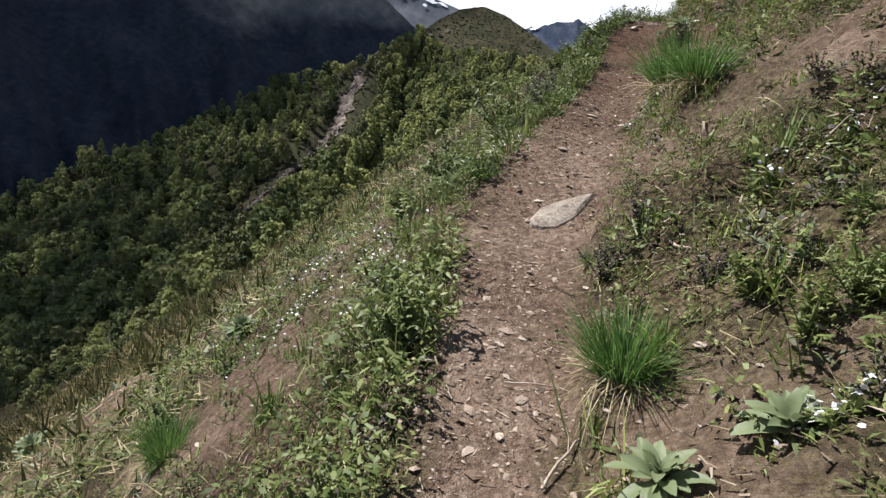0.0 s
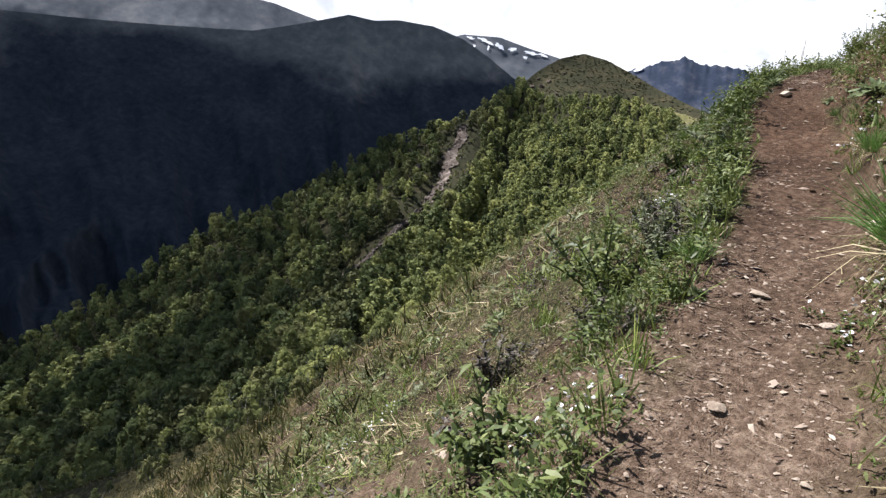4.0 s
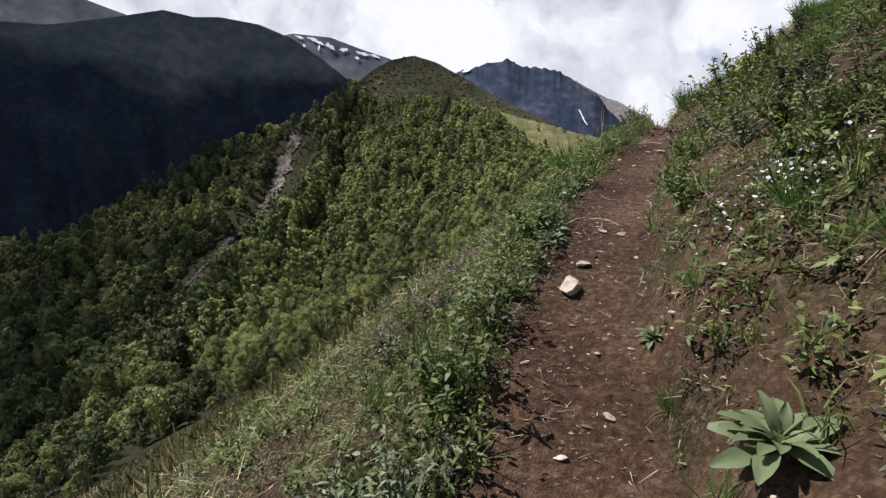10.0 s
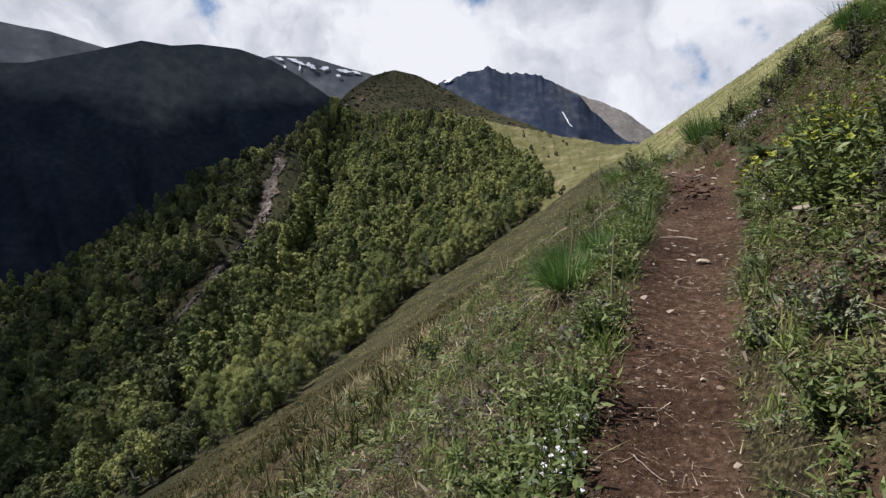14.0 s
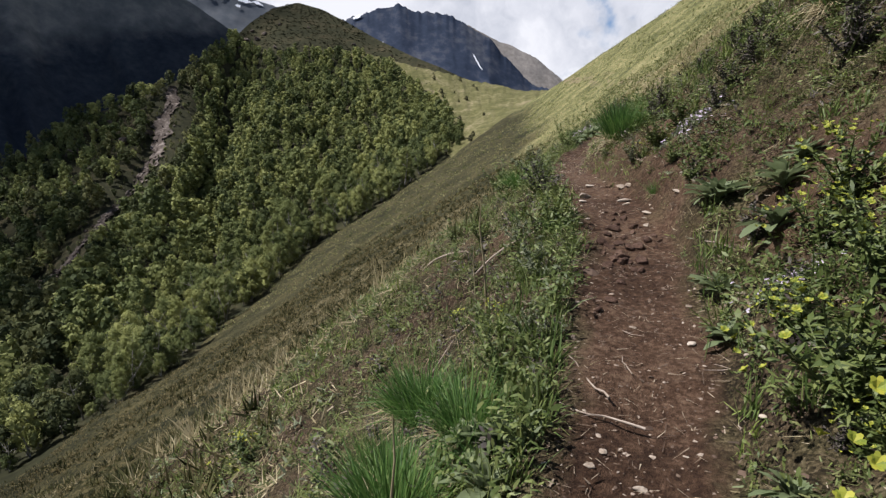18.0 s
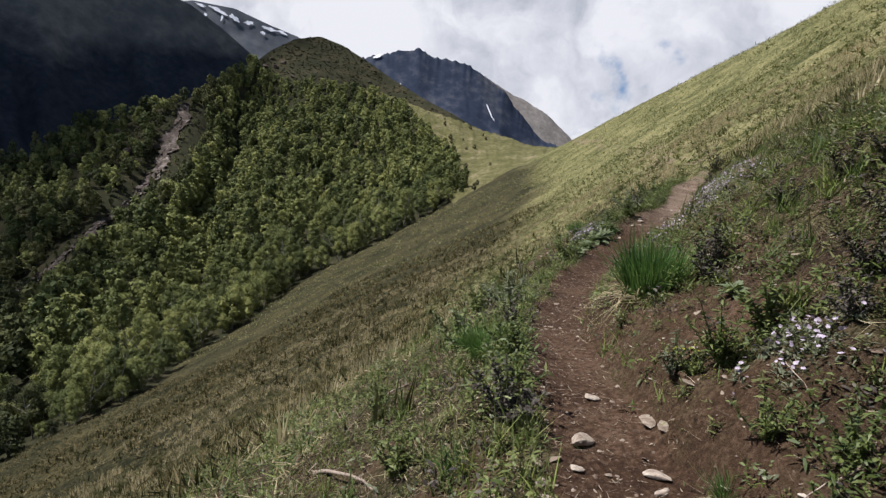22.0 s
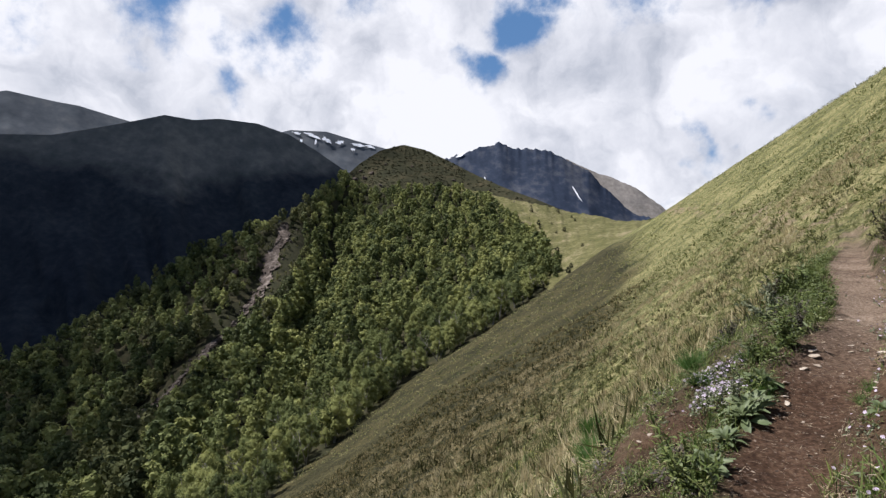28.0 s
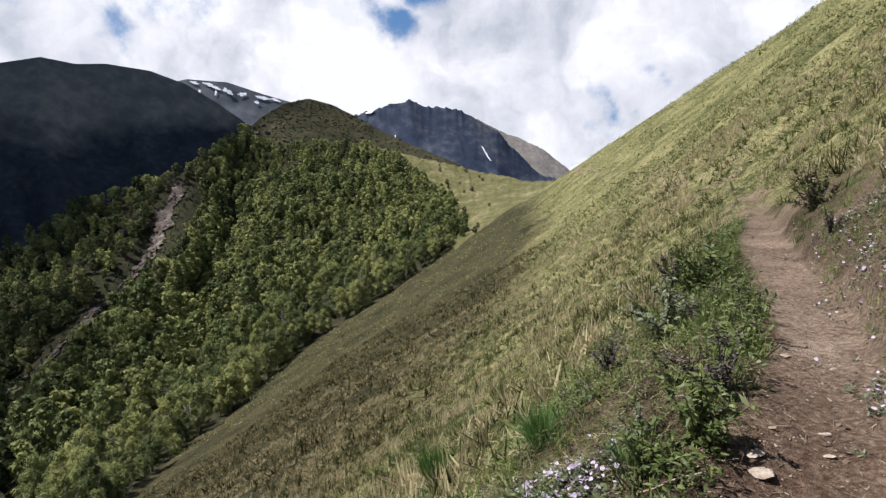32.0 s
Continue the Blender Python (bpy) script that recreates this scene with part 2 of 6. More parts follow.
# bare patches of earth beside the path: x, y, reach across, reach along
BARE_SPOTS = [(-0.35, 7.25, 0.5, 0.75), (-0.35, 5.9, 0.4, 0.7), (-0.55, 9.3, 0.25, 0.45), (-0.6, 8.2, 0.3, 0.5), (0.44, 13.95, 0.45, 0.5), (0.0, 16.6, 0.45, 0.6), (-0.1, 15.4, 0.3, 0.9),
              (0.6, 21.4, 0.6, 0.9), (-0.64, 22.4, 0.5, 0.6), (-1.8, 2.2, 0.5, 0.6), (-4.1, 3.1, 0.7, 0.7), (-2.3, 4.0, 0.5, 0.8), (0.2, 1.5, 0.3, 0.4), (0.7, 3.6, 0.6, 0.7)]


def bare_spots(x, y):
    """From 0 to 1: how bare the ground is in the patches, with ragged edges."""
    b = 0
    for a, c, rx, ry in BARE_SPOTS:
        b = np.maximum(b, np.exp(-((x - a) / rx) ** 2 - ((y - c) / ry) ** 2))
    return np.clip(1.5 * b + 0.45 * fractal(x * 4.3, y * 4.3, 3) * (b > 0.1) - 0.2, 0, 1)


def mesh_from(name, verts, faces, mat, smooth=True, attr=None, slots=None):
    """One mesh of triangles or of quads, all of one kind."""
    me = bpy.data.meshes.new(name)
    verts, faces = np.asarray(verts, np.float32), np.asarray(faces, np.int32)
    k = faces.shape[1]
    me.vertices.add(len(verts))
    me.vertices.foreach_set("co", verts.ravel())
    me.loops.add(faces.size)
    me.loops.foreach_set("vertex_index", faces.ravel())
    me.polygons.add(len(faces))
    me.polygons.foreach_set("loop_start", np.arange(0, faces.size, k, dtype=np.int32))
    me.polygons.foreach_set("use_smooth", np.full(len(faces), smooth))
    if slots is not None:
        me.polygons.foreach_set("material_index", np.asarray(slots, np.int32))
    for key, values in (attr or {}).items():
        me.attributes.new(key, "FLOAT", "POINT").data.foreach_set("value", np.asarray(values, np.float32))
    me.update(calc_edges=True)
    for one in mat if isinstance(mat, (list, tuple)) else [mat]:
        me.materials.append(one)
    return me


def grid_faces(rows, cols):
    i = np.arange((rows - 1) * cols).reshape(rows - 1, cols)[:, :-1].ravel()
    return np.stack([i, i + 1, i + cols + 1, i + cols], -1)


EYE = np.array((-0.72, 15.8, 5.25))   # the point from which the far land is laid out


def polar(az, el, dist):
    """A point by azimuth and elevation in degrees and horizontal distance from EYE."""
    a = np.radians(az)
    return np.stack([EYE[0] + dist * np.sin(a), EYE[1] + dist * np.cos(a), EYE[2] + dist * np.tan(np.radians(el))], -1)

# ---- materials ----


def surface(name, colour, rough=0.9, bump=None, metal=0.0, spec=0.3, sheen=0.0, through_light=0.0):
    """A material whose colour and bump come from functions of (nodes, links, object coordinates)."""
    m = bpy.data.materials.new(name)
    m.use_nodes = True
    n, l = nodes_of(m.node_tree)
    geo = n.new("ShaderNodeNewGeometry").outputs["Position"]
    b = n.new("ShaderNodeBsdfPrincipled")
    b.inputs["Roughness"].default_value = rough
    b.inputs["Metallic"].default_value = metal
    b.inputs["Specular IOR Level"].default_value = spec
    col = colour(n, l, geo) if callable(colour) else colour
    if isinstance(col, bpy.types.NodeSocket):
        l.new(col, b.inputs["Base Color"])
    else:
        b.inputs["Base Color"].default_value = (*col, 1)
    if bump:
        height, strength, dist = bump(n, l, geo)
        bn = n.new("ShaderNodeBump")
        bn.inputs["Strength"].default_value, bn.inputs["Distance"].default_value = strength, dist
        l.new(height, bn.inputs["Height"])
        l.new(bn.outputs[0], b.inputs["Normal"])
    o = n.new("ShaderNodeOutputMaterial")
    if through_light:
        tr = n.new("ShaderNodeBsdfTranslucent")
        if isinstance(col, bpy.types.NodeSocket):
            l.new(col, tr.inputs["Color"])
        else:
            tr.inputs["Color"].default_value = (*col, 1)
        mx = n.new("ShaderNodeMixShader")
        mx.inputs[0].default_value = through_light
        l.new(b.outputs[0], mx.inputs[1])
        l.new(tr.outputs[0], mx.inputs[2])
        l.new(mx.outputs[0], o.inputs[0])
    else:
        l.new(b.outputs[0], o.inputs[0])
    return m


def two_scale(dark, mid, light, scale, fine):
    def colour(n, l, p):
        a = noise_of(n, l, p, scale, 5, 0.6)
        b = noise_of(n, l, p, fine, 4, 0.6)
        t = calc(n, l, "MULTIPLY_ADD", b, 0.5, calc(n, l, "MULTIPLY", a, 0.5))
        return ramp(n, l, t, [(0.32, dark), (0.5, mid), (0.68, light)])
    return colour


def island(dark, mid, light, patch=1.5, spread=0.75):
    """Colour by leaf or blade, with slow patches across the ground."""
    def colour(n, l, p):
        r = n.new("ShaderNodeNewGeometry").outputs["Random Per Island"]
        a = noise_of(n, l, p, patch, 3, 0.5)
        a = calc(n, l, "MULTIPLY_ADD", a, 2.2, -0.6, clamp=True)
        t = calc(n, l, "MULTIPLY_ADD", r, spread, calc(n, l, "MULTIPLY", a, 1 - spread))
        return ramp(n, l, t, [(0.1, dark), (0.47, mid), (0.88, light)])
    return colour


def clumped(dark, mid, light, scale):
    """Colour by clump, with a little change from blade to blade."""
    def colour(n, l, p):
        r = n.new("ShaderNodeNewGeometry").outputs["Random Per Island"]
        a = noise_of(n, l, p, scale, 2, 0.5)
        t = calc(n, l, "MULTIPLY_ADD", calc(n, l, "SUBTRACT", r, 0.5), 0.16, calc(n, l, "MULTIPLY_ADD", noise_of(n, l, p, 0.25, 2, 0.5), 0.25, calc(n, l, "MULTIPLY", a, 0.75)))
        return ramp(n, l, t, [(0.41, dark), (0.5, mid), (0.59, light)])
    return colour


def warped(n, l, p, scale, amount):
    t = n.new("ShaderNodeTexNoise")
    t.inputs["Scale"].default_value, t.inputs["Detail"].default_value = scale, 3
    l.new(p, t.inputs["Vector"])
    m = n.new("ShaderNodeVectorMath")
    m.operation = "MULTIPLY_ADD"
    l.new(t.outputs["Color"], m.inputs[0])
    m.inputs[1].default_value = (amount, amount, amount)
    l.new(p, m.inputs[2])
    return m.outputs[0]


def cells(n, l, p, scale):
    v = n.new("ShaderNodeTexVoronoi")
    v.inputs["Scale"].default_value = scale
    l.new(p, v.inputs["Vector"])
    return v


def ground_colour(n, l, p):
    bare = n.new("ShaderNodeAttribute")
    bare.attribute_name = "bare"
    far = n.new("ShaderNodeAttribute")
    far.attribute_name = "far"
    soil_t = calc(n, l, "MULTIPLY_ADD", noise_of(n, l, p, 26, 5, 0.65), 0.6, calc(n, l, "MULTIPLY", noise_of(n, l, p, 1.3, 4), 0.4))
    grit = n.new("ShaderNodeSeparateColor")
    l.new(cells(n, l, warped(n, l, p, 40, 0.02), 75).outputs["Color"], grit.inputs[0])
    soil_t = calc(n, l, "MULTIPLY_ADD", calc(n, l, "SUBTRACT", grit.outputs[0], 0.5), 0.09, soil_t)
    # soil pales toward both path ends; the far end's brighter light is painted in
    dry = n.new("ShaderNodeAttribute")
    dry.attribute_name = "dry"
    soil_dark = ramp(n, l, soil_t, [(0.36, (0.03, 0.0155, 0.0085)), (0.5, (0.074, 0.041, 0.0235)), (0.64, (0.155, 0.097, 0.061))])
    soil_pale = ramp(n, l, soil_t, [(0.36, (0.085, 0.056, 0.037)), (0.5, (0.195, 0.138, 0.096)), (0.64, (0.35, 0.27, 0.2))])
    soil = mixed(n, l, dry.outputs["Fac"], soil_dark, soil_pale)
    thatch_t = calc(n, l, "MULTIPLY_ADD", noise_of(n, l, p, 42, 6, 0.75), 0.65, calc(n, l, "MULTIPLY", noise_of(n, l, p, 2.1, 4), 0.35))
    thatch_t = calc(n, l, "MULTIPLY_ADD", calc(n, l, "SUBTRACT", grit.outputs[1], 0.5), 0.2, thatch_t)
    thatch = ramp(n, l, thatch_t, [(0.37, (0.014, 0.008, 0.005)), (0.48, (0.043, 0.026, 0.015)), (0.58, (0.095, 0.062, 0.038)), (0.68, (0.2, 0.148, 0.10))])
    moss = ramp(n, l, thatch_t, [(0.4, (0.014, 0.015, 0.005)), (0.5, (0.05, 0.049, 0.018)), (0.62, (0.135, 0.12, 0.055))])
    thatch = mixed(n, l, ramp(n, l, noise_of(n, l, p, 0.9, 4, 0.6), [(0.42, (0.12, 0.12, 0.12)), (0.57, (0.75, 0.75, 0.75))]), thatch, moss)
    sward_t = calc(n, l, "MULTIPLY_ADD", noise_of(n, l, p, 3.0, 6, 0.75), 0.75, calc(n, l, "MULTIPLY", noise_of(n, l, p, 0.16, 4), 0.25))
    sward = ramp(n, l, sward_t, [(0.44, (0.034, 0.041, 0.012)), (0.5, (0.105, 0.107, 0.034)), (0.56, (0.25, 0.22, 0.105))])
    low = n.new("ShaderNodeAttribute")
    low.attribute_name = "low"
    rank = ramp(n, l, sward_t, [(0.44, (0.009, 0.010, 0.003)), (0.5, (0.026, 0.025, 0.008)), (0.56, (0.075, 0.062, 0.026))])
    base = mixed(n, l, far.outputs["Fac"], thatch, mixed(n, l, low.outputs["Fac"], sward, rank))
    return mixed(n, l, bare.outputs["Fac"], base, soil)


def ground_bump(n, l, p):
    grit = noise_of(n, l, p, 150, 3, 0.7)
    far = n.new("ShaderNodeAttribute")
    far.attribute_name = "far"
    clumps = calc(n, l, "MULTIPLY", far.outputs["Fac"], calc(n, l, "MULTIPLY", noise_of(n, l, p, 2.6, 3, 0.7), 7.0))
    return calc(n, l, "ADD", clumps, calc(n, l, "ADD", calc(n, l, "ADD", grit, noise_of(n, l, p, 60, 4, 0.7)), noise_of(n, l, p, 9, 4, 0.6))), 0.8, 0.03


M_GROUND = surface("hillside earth and turf", ground_colour, 0.95, ground_bump, spec=0.15)
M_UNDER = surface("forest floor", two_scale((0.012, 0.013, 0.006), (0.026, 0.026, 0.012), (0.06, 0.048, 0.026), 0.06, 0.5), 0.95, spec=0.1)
M_MEADOW = surface("saddle meadow", two_scale((0.045, 0.05, 0.017), (0.1, 0.095, 0.037), (0.22, 0.185, 0.11), 0.11, 0.7), 0.95, lambda n, l, p: (noise_of(n, l, p, 0.5, 4, 0.7), 0.8, 0.8), spec=0.1)
def tree_colour(dark, mid, light):
    """Crown by crown, with a little change from leaf to leaf."""
    def colour(n, l, p):
        leaf = n.new("ShaderNodeNewGeometry").outputs["Random Per Island"]
        own = n.new("ShaderNodeAttribute")
        own.attribute_name = "tree"
        tree = calc(n, l, "FRACT", calc(n, l, "ADD", own.outputs["Fac"], n.new("ShaderNodeObjectInfo").outputs["Random"]))
        t = calc(n, l, "MULTIPLY_ADD", leaf, 0.14, calc(n, l, "MULTIPLY_ADD", tree, 0.56, calc(n, l, "MULTIPLY", noise_of(n, l, p, 0.03, 2, 0.5), 0.3)))
        return ramp(n, l, t, [(0.22, dark), (0.48, mid), (0.78, light)])
    return colour


M_LEAF = surface("birch leaves", tree_colour((0.07, 0.088, 0.033), (0.15, 0.172, 0.06), (0.275, 0.285, 0.098)), 0.7, spec=0.12, through_light=0.3)
# darker copy of the birch leaves, with the far wood's shade in its colour
M_LEAF_SHADED = surface("dark leaves", tree_colour((0.034, 0.043, 0.018), (0.08, 0.09, 0.036), (0.17, 0.168, 0.066)), 0.75, spec=0.1, through_light=0.2)
M_BARK = surface("birch bark", two_scale((0.08, 0.07, 0.06), (0.25, 0.23, 0.2), (0.5, 0.48, 0.45), 2, 9), 0.85)


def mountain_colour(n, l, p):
    """Dark wood below an uneven treeline, bare grass above it; blue haze and the lit upper slope are put into the
    colours.
    """
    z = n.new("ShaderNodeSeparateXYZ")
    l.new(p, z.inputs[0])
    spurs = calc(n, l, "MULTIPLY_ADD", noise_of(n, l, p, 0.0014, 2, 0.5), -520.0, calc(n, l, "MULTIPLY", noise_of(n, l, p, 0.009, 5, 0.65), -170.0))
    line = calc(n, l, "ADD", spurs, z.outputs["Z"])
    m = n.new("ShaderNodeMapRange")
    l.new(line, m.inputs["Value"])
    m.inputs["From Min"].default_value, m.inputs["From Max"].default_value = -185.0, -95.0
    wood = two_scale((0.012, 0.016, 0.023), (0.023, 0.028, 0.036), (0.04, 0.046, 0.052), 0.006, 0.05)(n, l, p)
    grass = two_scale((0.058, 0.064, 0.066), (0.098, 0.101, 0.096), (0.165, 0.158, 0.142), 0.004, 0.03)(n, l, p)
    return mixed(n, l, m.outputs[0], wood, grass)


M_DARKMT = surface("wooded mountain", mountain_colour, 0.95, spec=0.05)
M_SHRUB = surface("shrubby hilltop", two_scale((0.022, 0.03, 0.012), (0.055, 0.062, 0.025), (0.11, 0.10, 0.05), 0.02, 0.3), 0.95, spec=0.05)
# the bluish tint of the rocky and distant mountains is haze put into colour
M_ROCKMT = surface("rocky mountain, hazed blue", two_scale((0.014, 0.021, 0.036), (0.028, 0.038, 0.062), (0.085, 0.088, 0.1), 0.006, 0.03), 0.9, spec=0.1)
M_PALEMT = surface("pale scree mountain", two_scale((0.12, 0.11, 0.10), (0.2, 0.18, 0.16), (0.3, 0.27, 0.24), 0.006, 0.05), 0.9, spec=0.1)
M_HAZEMT = surface("distant mountain, hazed colour", two_scale((0.06, 0.068, 0.08), (0.095, 0.104, 0.115), (0.15, 0.15, 0.152), 0.004, 0.02), 0.95, spec=0.05)

# ---- the ground ----
fine_u = np.arange(-1.7, 2.301, 0.065)
wide = 0.055 * np.cumsum(1.075 ** np.arange(1, 78))
cols_u = np.concatenate([(-1.7 - wide)[::-1], fine_u, 2.3 + wide])
cols_u = cols_u[(cols_u > -170) & (cols_u < 190)]
near_y = np.arange(-4, 29, 0.085)
wide = 0.07 * np.cumsum(1.035 ** np.arange(1, 150))
back = 0.07 * np.cumsum(1.12 ** np.arange(1, 35))
rows_y = np.concatenate([(-4 - back)[::-1], near_y, 29 - 0.07 + wide])
rows_y = rows_y[(rows_y > -39) & (rows_y < 330)]
gu, gy = np.meshgrid(cols_u, rows_y)
gx = gu + trail_x(gy)
gz = land(gx, gy)
e = np.abs(gu) - trail_w(gy)
ragged = 0.10 * fractal(gx * 3.1, gy * 3.1, 3)
bare = np.clip(1 - (e + ragged + 0.02) / 0.10, 0, 1)
slip = np.clip((fractal(gx * 0.55 + 3, gy * 0.55, 3) - 0.25) * 2.2, 0, 0.8) * np.clip(1 - np.abs(e) / 2.2, 0, 1)
bank = 0.95 * np.exp(-((gy - 22.6) / 3.4) ** 2) * np.clip(1.6 - e * 0.9 + 0.8 * ragged / 0.1 * 0.3, 0, 1) * (gu > 0)
bare = np.maximum(np.maximum(np.maximum(bare * np.clip((41 - gy) / 11, 0, 1), slip), bank), 0.85 * bare_spots(gx, gy))
far_mask = np.clip((gy - 22 + np.minimum(gu, 0) * -0.8 - 2.2 * np.maximum(gu, 0) * (gy < 30)) / 6, 0, 1) * np.clip((np.abs(e) - 0.4) / 1.2, 0, 1)
far_mask = np.maximum(far_mask, np.clip((gy - 29) / 6, 0, 1) * np.clip((np.abs(e) + np.clip((gy - 33) / 8, 0, 1)) / 0.3, 0, 1))
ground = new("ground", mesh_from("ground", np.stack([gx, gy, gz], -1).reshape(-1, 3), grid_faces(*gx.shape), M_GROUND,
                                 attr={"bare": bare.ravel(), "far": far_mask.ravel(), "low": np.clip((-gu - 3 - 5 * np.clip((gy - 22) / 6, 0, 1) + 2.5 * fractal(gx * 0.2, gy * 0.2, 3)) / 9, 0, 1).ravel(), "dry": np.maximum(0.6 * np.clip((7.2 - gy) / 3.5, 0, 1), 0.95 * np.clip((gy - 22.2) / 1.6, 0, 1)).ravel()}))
tagged(ground, "steep grassy hillside with brown bare earth beside the path", "hillside", kind="structure")

# ---- far land, laid out as slopes between a foot and a skyline ----
FOOT = [(-97, -39), (-80, -37), (-60, -33.5), (-50, -30.5), (-38.8, -26.4), (-32.2, -22.8), (-26.9, -18.9), (-23.6, -16.0), (-19.3, -13.3), (-16.0, -11.4),
        (-10.7, -7.9), (-8.6, -6.4), (-5.5, -4.3), (-3, -2.8), (0, -1.2), (3, -0.4)]
CREST = [(-97, -24, 285), (-80, -21, 285), (-73, -19.3, 285), (-69, -18.2, 285), (-65, -16.2, 286), (-60, -13.4, 288), (-55, -9.9, 290), (-50, -8.0, 292), (-47.4, -6.4, 297), (-43.3, -4.4, 300), (-39.5, -1.4, 305), (-37.6, -1.0, 310), (-33.3, 0.6, 320),
         (-30.9, 2.0, 345), (-27.2, 4.6, 410), (-25.3, 6.3, 440), (-23.3, 7.5, 450), (-21.2, 8.0, 457), (-19.2, 7.5, 455), (-17.1, 6.5, 445),
         (-14.5, 5.1, 425), (-11.3, 3.6, 385), (-8.7, 2.6, 365), (-6.1, 1.4, 350), (-1.5, 0.4, 325), (3, 0.3, 310)]
foot_d = []
for az, el in FOOT:
    s = np.arange(20, 420, 0.5)
    p = polar(az, el, s)
    under = np.nonzero(p[:, 2] < land(p[:, 0], p[:, 1], False))[0]
    foot_d.append(min(float(s[under[0]]) if len(under) else 235.0, 235.0 - 2.0 * max(az + 9, 0)))


def forest_slope(az, v, rough=True):
    """A point of the wooded slope: v from 0 at its foot to 1 on its skyline."""
    fa = [f[0] for f in FOOT]
    ca = [c[0] for c in CREST]
    e0, d0 = np.interp(az, fa, [f[1] for f in FOOT]) - 1.2, np.interp(az, fa, foot_d) - 3
    e1, d1 = np.interp(az, ca, [c[1] for c in CREST]), np.interp(az, ca, [c[2] for c in CREST])
    d1 = np.maximum(d1, d0 + 25)
    el = e0 + (e1 - e0) * v
    d = d0 + (d1 - d0) * (0.75 * v + 0.25 * v * v)
    if rough:
        k = 4 * v * (1 - v)
        gully = np.exp(-((az - (-46.5 + 14.5 * v)) / 1.1) ** 2)
        d = d + k * (7 * fractal(az * 0.16 + 3, v * 3, 3)) + 10 * gully * k + 26 * k * np.exp(-((az + 32.5 - 5.5 * v - 1.5 * value_noise(v * 4, 0 * v)) / 3.0) ** 2)
    return polar(az, el, d)


def loft(name, az, v, fn, mat, label, category):
    a, b = np.meshgrid(az, v)
    ob = new(name, mesh_from(name, fn(a, b).reshape(-1, 3), grid_faces(*a.shape)[:, ::-1], mat))
    return tagged(ob, label, category, kind="structure")


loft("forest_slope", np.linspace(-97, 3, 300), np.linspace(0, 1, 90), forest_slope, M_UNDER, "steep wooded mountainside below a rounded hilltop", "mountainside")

MEADOW_TOP = [(-18, 3.6), (-16, 3.9), (-11.3, 2.6), (-8, 1.9), (-6.1, 1.45), (-1.5, 0.5), (3, 0.4)]
MEADOW_LOW = [(-18, 3.6), (-16, 3.3), (-14, 2.3), (-12.2, 1.3), (-10.8, -0.2), (-9.2, -2.6), (-8.2, -5.6), (-7.0, -7.0), (-5.5, -6.5), (3, -3)]


def meadow(az, v):
    """The grassy saddle above the wood, a little proud of the slope."""
    e0 = np.interp(az, [f[0] for f in FOOT], [f[1] for f in FOOT]) - 1.2
    e1 = np.interp(az, [c[0] for c in CREST], [c[1] for c in CREST])
    low = np.clip((np.interp(az, [m[0] for m in MEADOW_LOW], [m[1] for m in MEADOW_LOW]) - e0) / (e1 - e0), 0, 0.98)
    top = np.clip((np.interp(az, [m[0] for m in MEADOW_TOP], [m[1] for m in MEADOW_TOP]) - e0) / (e1 - e0), 0, 1)
    top = np.maximum(top, low)
    p = forest_slope(az, low + (top - low) * v)
    return p + (0, 0, 1.0) * (0.8 + 0.5 * fractal(az * 3, v * 9, 2))[..., None]


loft("saddle_meadow", np.linspace(-18, 3, 140), np.linspace(0, 1.0, 30), meadow, M_MEADOW, "sunlit grassy saddle below the skyline", "meadow")


SURFACE = {}     # distance of each mountain's face by azimuth and elevation


def mountain(name, skyline, far, near, foot_el, mat, relief, label, seed, spur=0.0, step=0.25, rows=70, jag=0.0):
    """A far mountain: its skyline by azimuth and elevation, its distance there and at its foot."""
    sa = [s[0] for s in skyline]

    def fn(a, v):
        top = np.interp(a, sa, [s[1] for s in skyline])
        el = foot_el + (top - foot_el) * v + jag * fractal(a * 2.3 + seed, a * 0 + seed, 4) * v ** 12
        k = np.clip(1.4 * (1 - v), 0, 1) * np.clip(v * 6, 0, 1)
        lines = np.abs(fractal(a * 0.11 + seed + spur * v * 1.6, v * 1.3 - a * 0.06 + seed, 4)) + 0.22 * np.abs(fractal(a * 0.4 + seed + spur * v * 4, v * 4 - a * 0.23, 4))
        d = near + (far - near) * v + relief * k * (lines - 0.55)
        return polar(a, el, d)

    def face(a, el):
        top = np.interp(a, sa, [s[1] for s in skyline])
        p = fn(a, np.clip((el - foot_el) / (top - foot_el), 0, 1)) - EYE
        return np.hypot(p[..., 0], p[..., 1])
    SURFACE[name] = face
    return loft(name, np.arange(sa[0], sa[-1] + step, step), np.linspace(0, 1, rows), fn, mat, label, "mountain")


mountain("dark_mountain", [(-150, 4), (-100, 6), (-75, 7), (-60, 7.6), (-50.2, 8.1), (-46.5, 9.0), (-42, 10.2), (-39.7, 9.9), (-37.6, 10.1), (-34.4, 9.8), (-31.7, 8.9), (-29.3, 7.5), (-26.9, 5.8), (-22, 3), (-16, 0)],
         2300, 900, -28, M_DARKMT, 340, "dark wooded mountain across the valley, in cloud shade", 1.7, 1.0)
mountain("hazy_mountain", [(-90, 6), (-60, 9.5), (-53, 11.2), (-50, 10.7), (-48.3, 10.5), (-46.1, 9.9), (-44.6, 9.5), (-40, 6)], 3600, 3000, 0, M_HAZEMT, 150, "distant grey mountain with haze put into its colour", 4.1, 0.3)
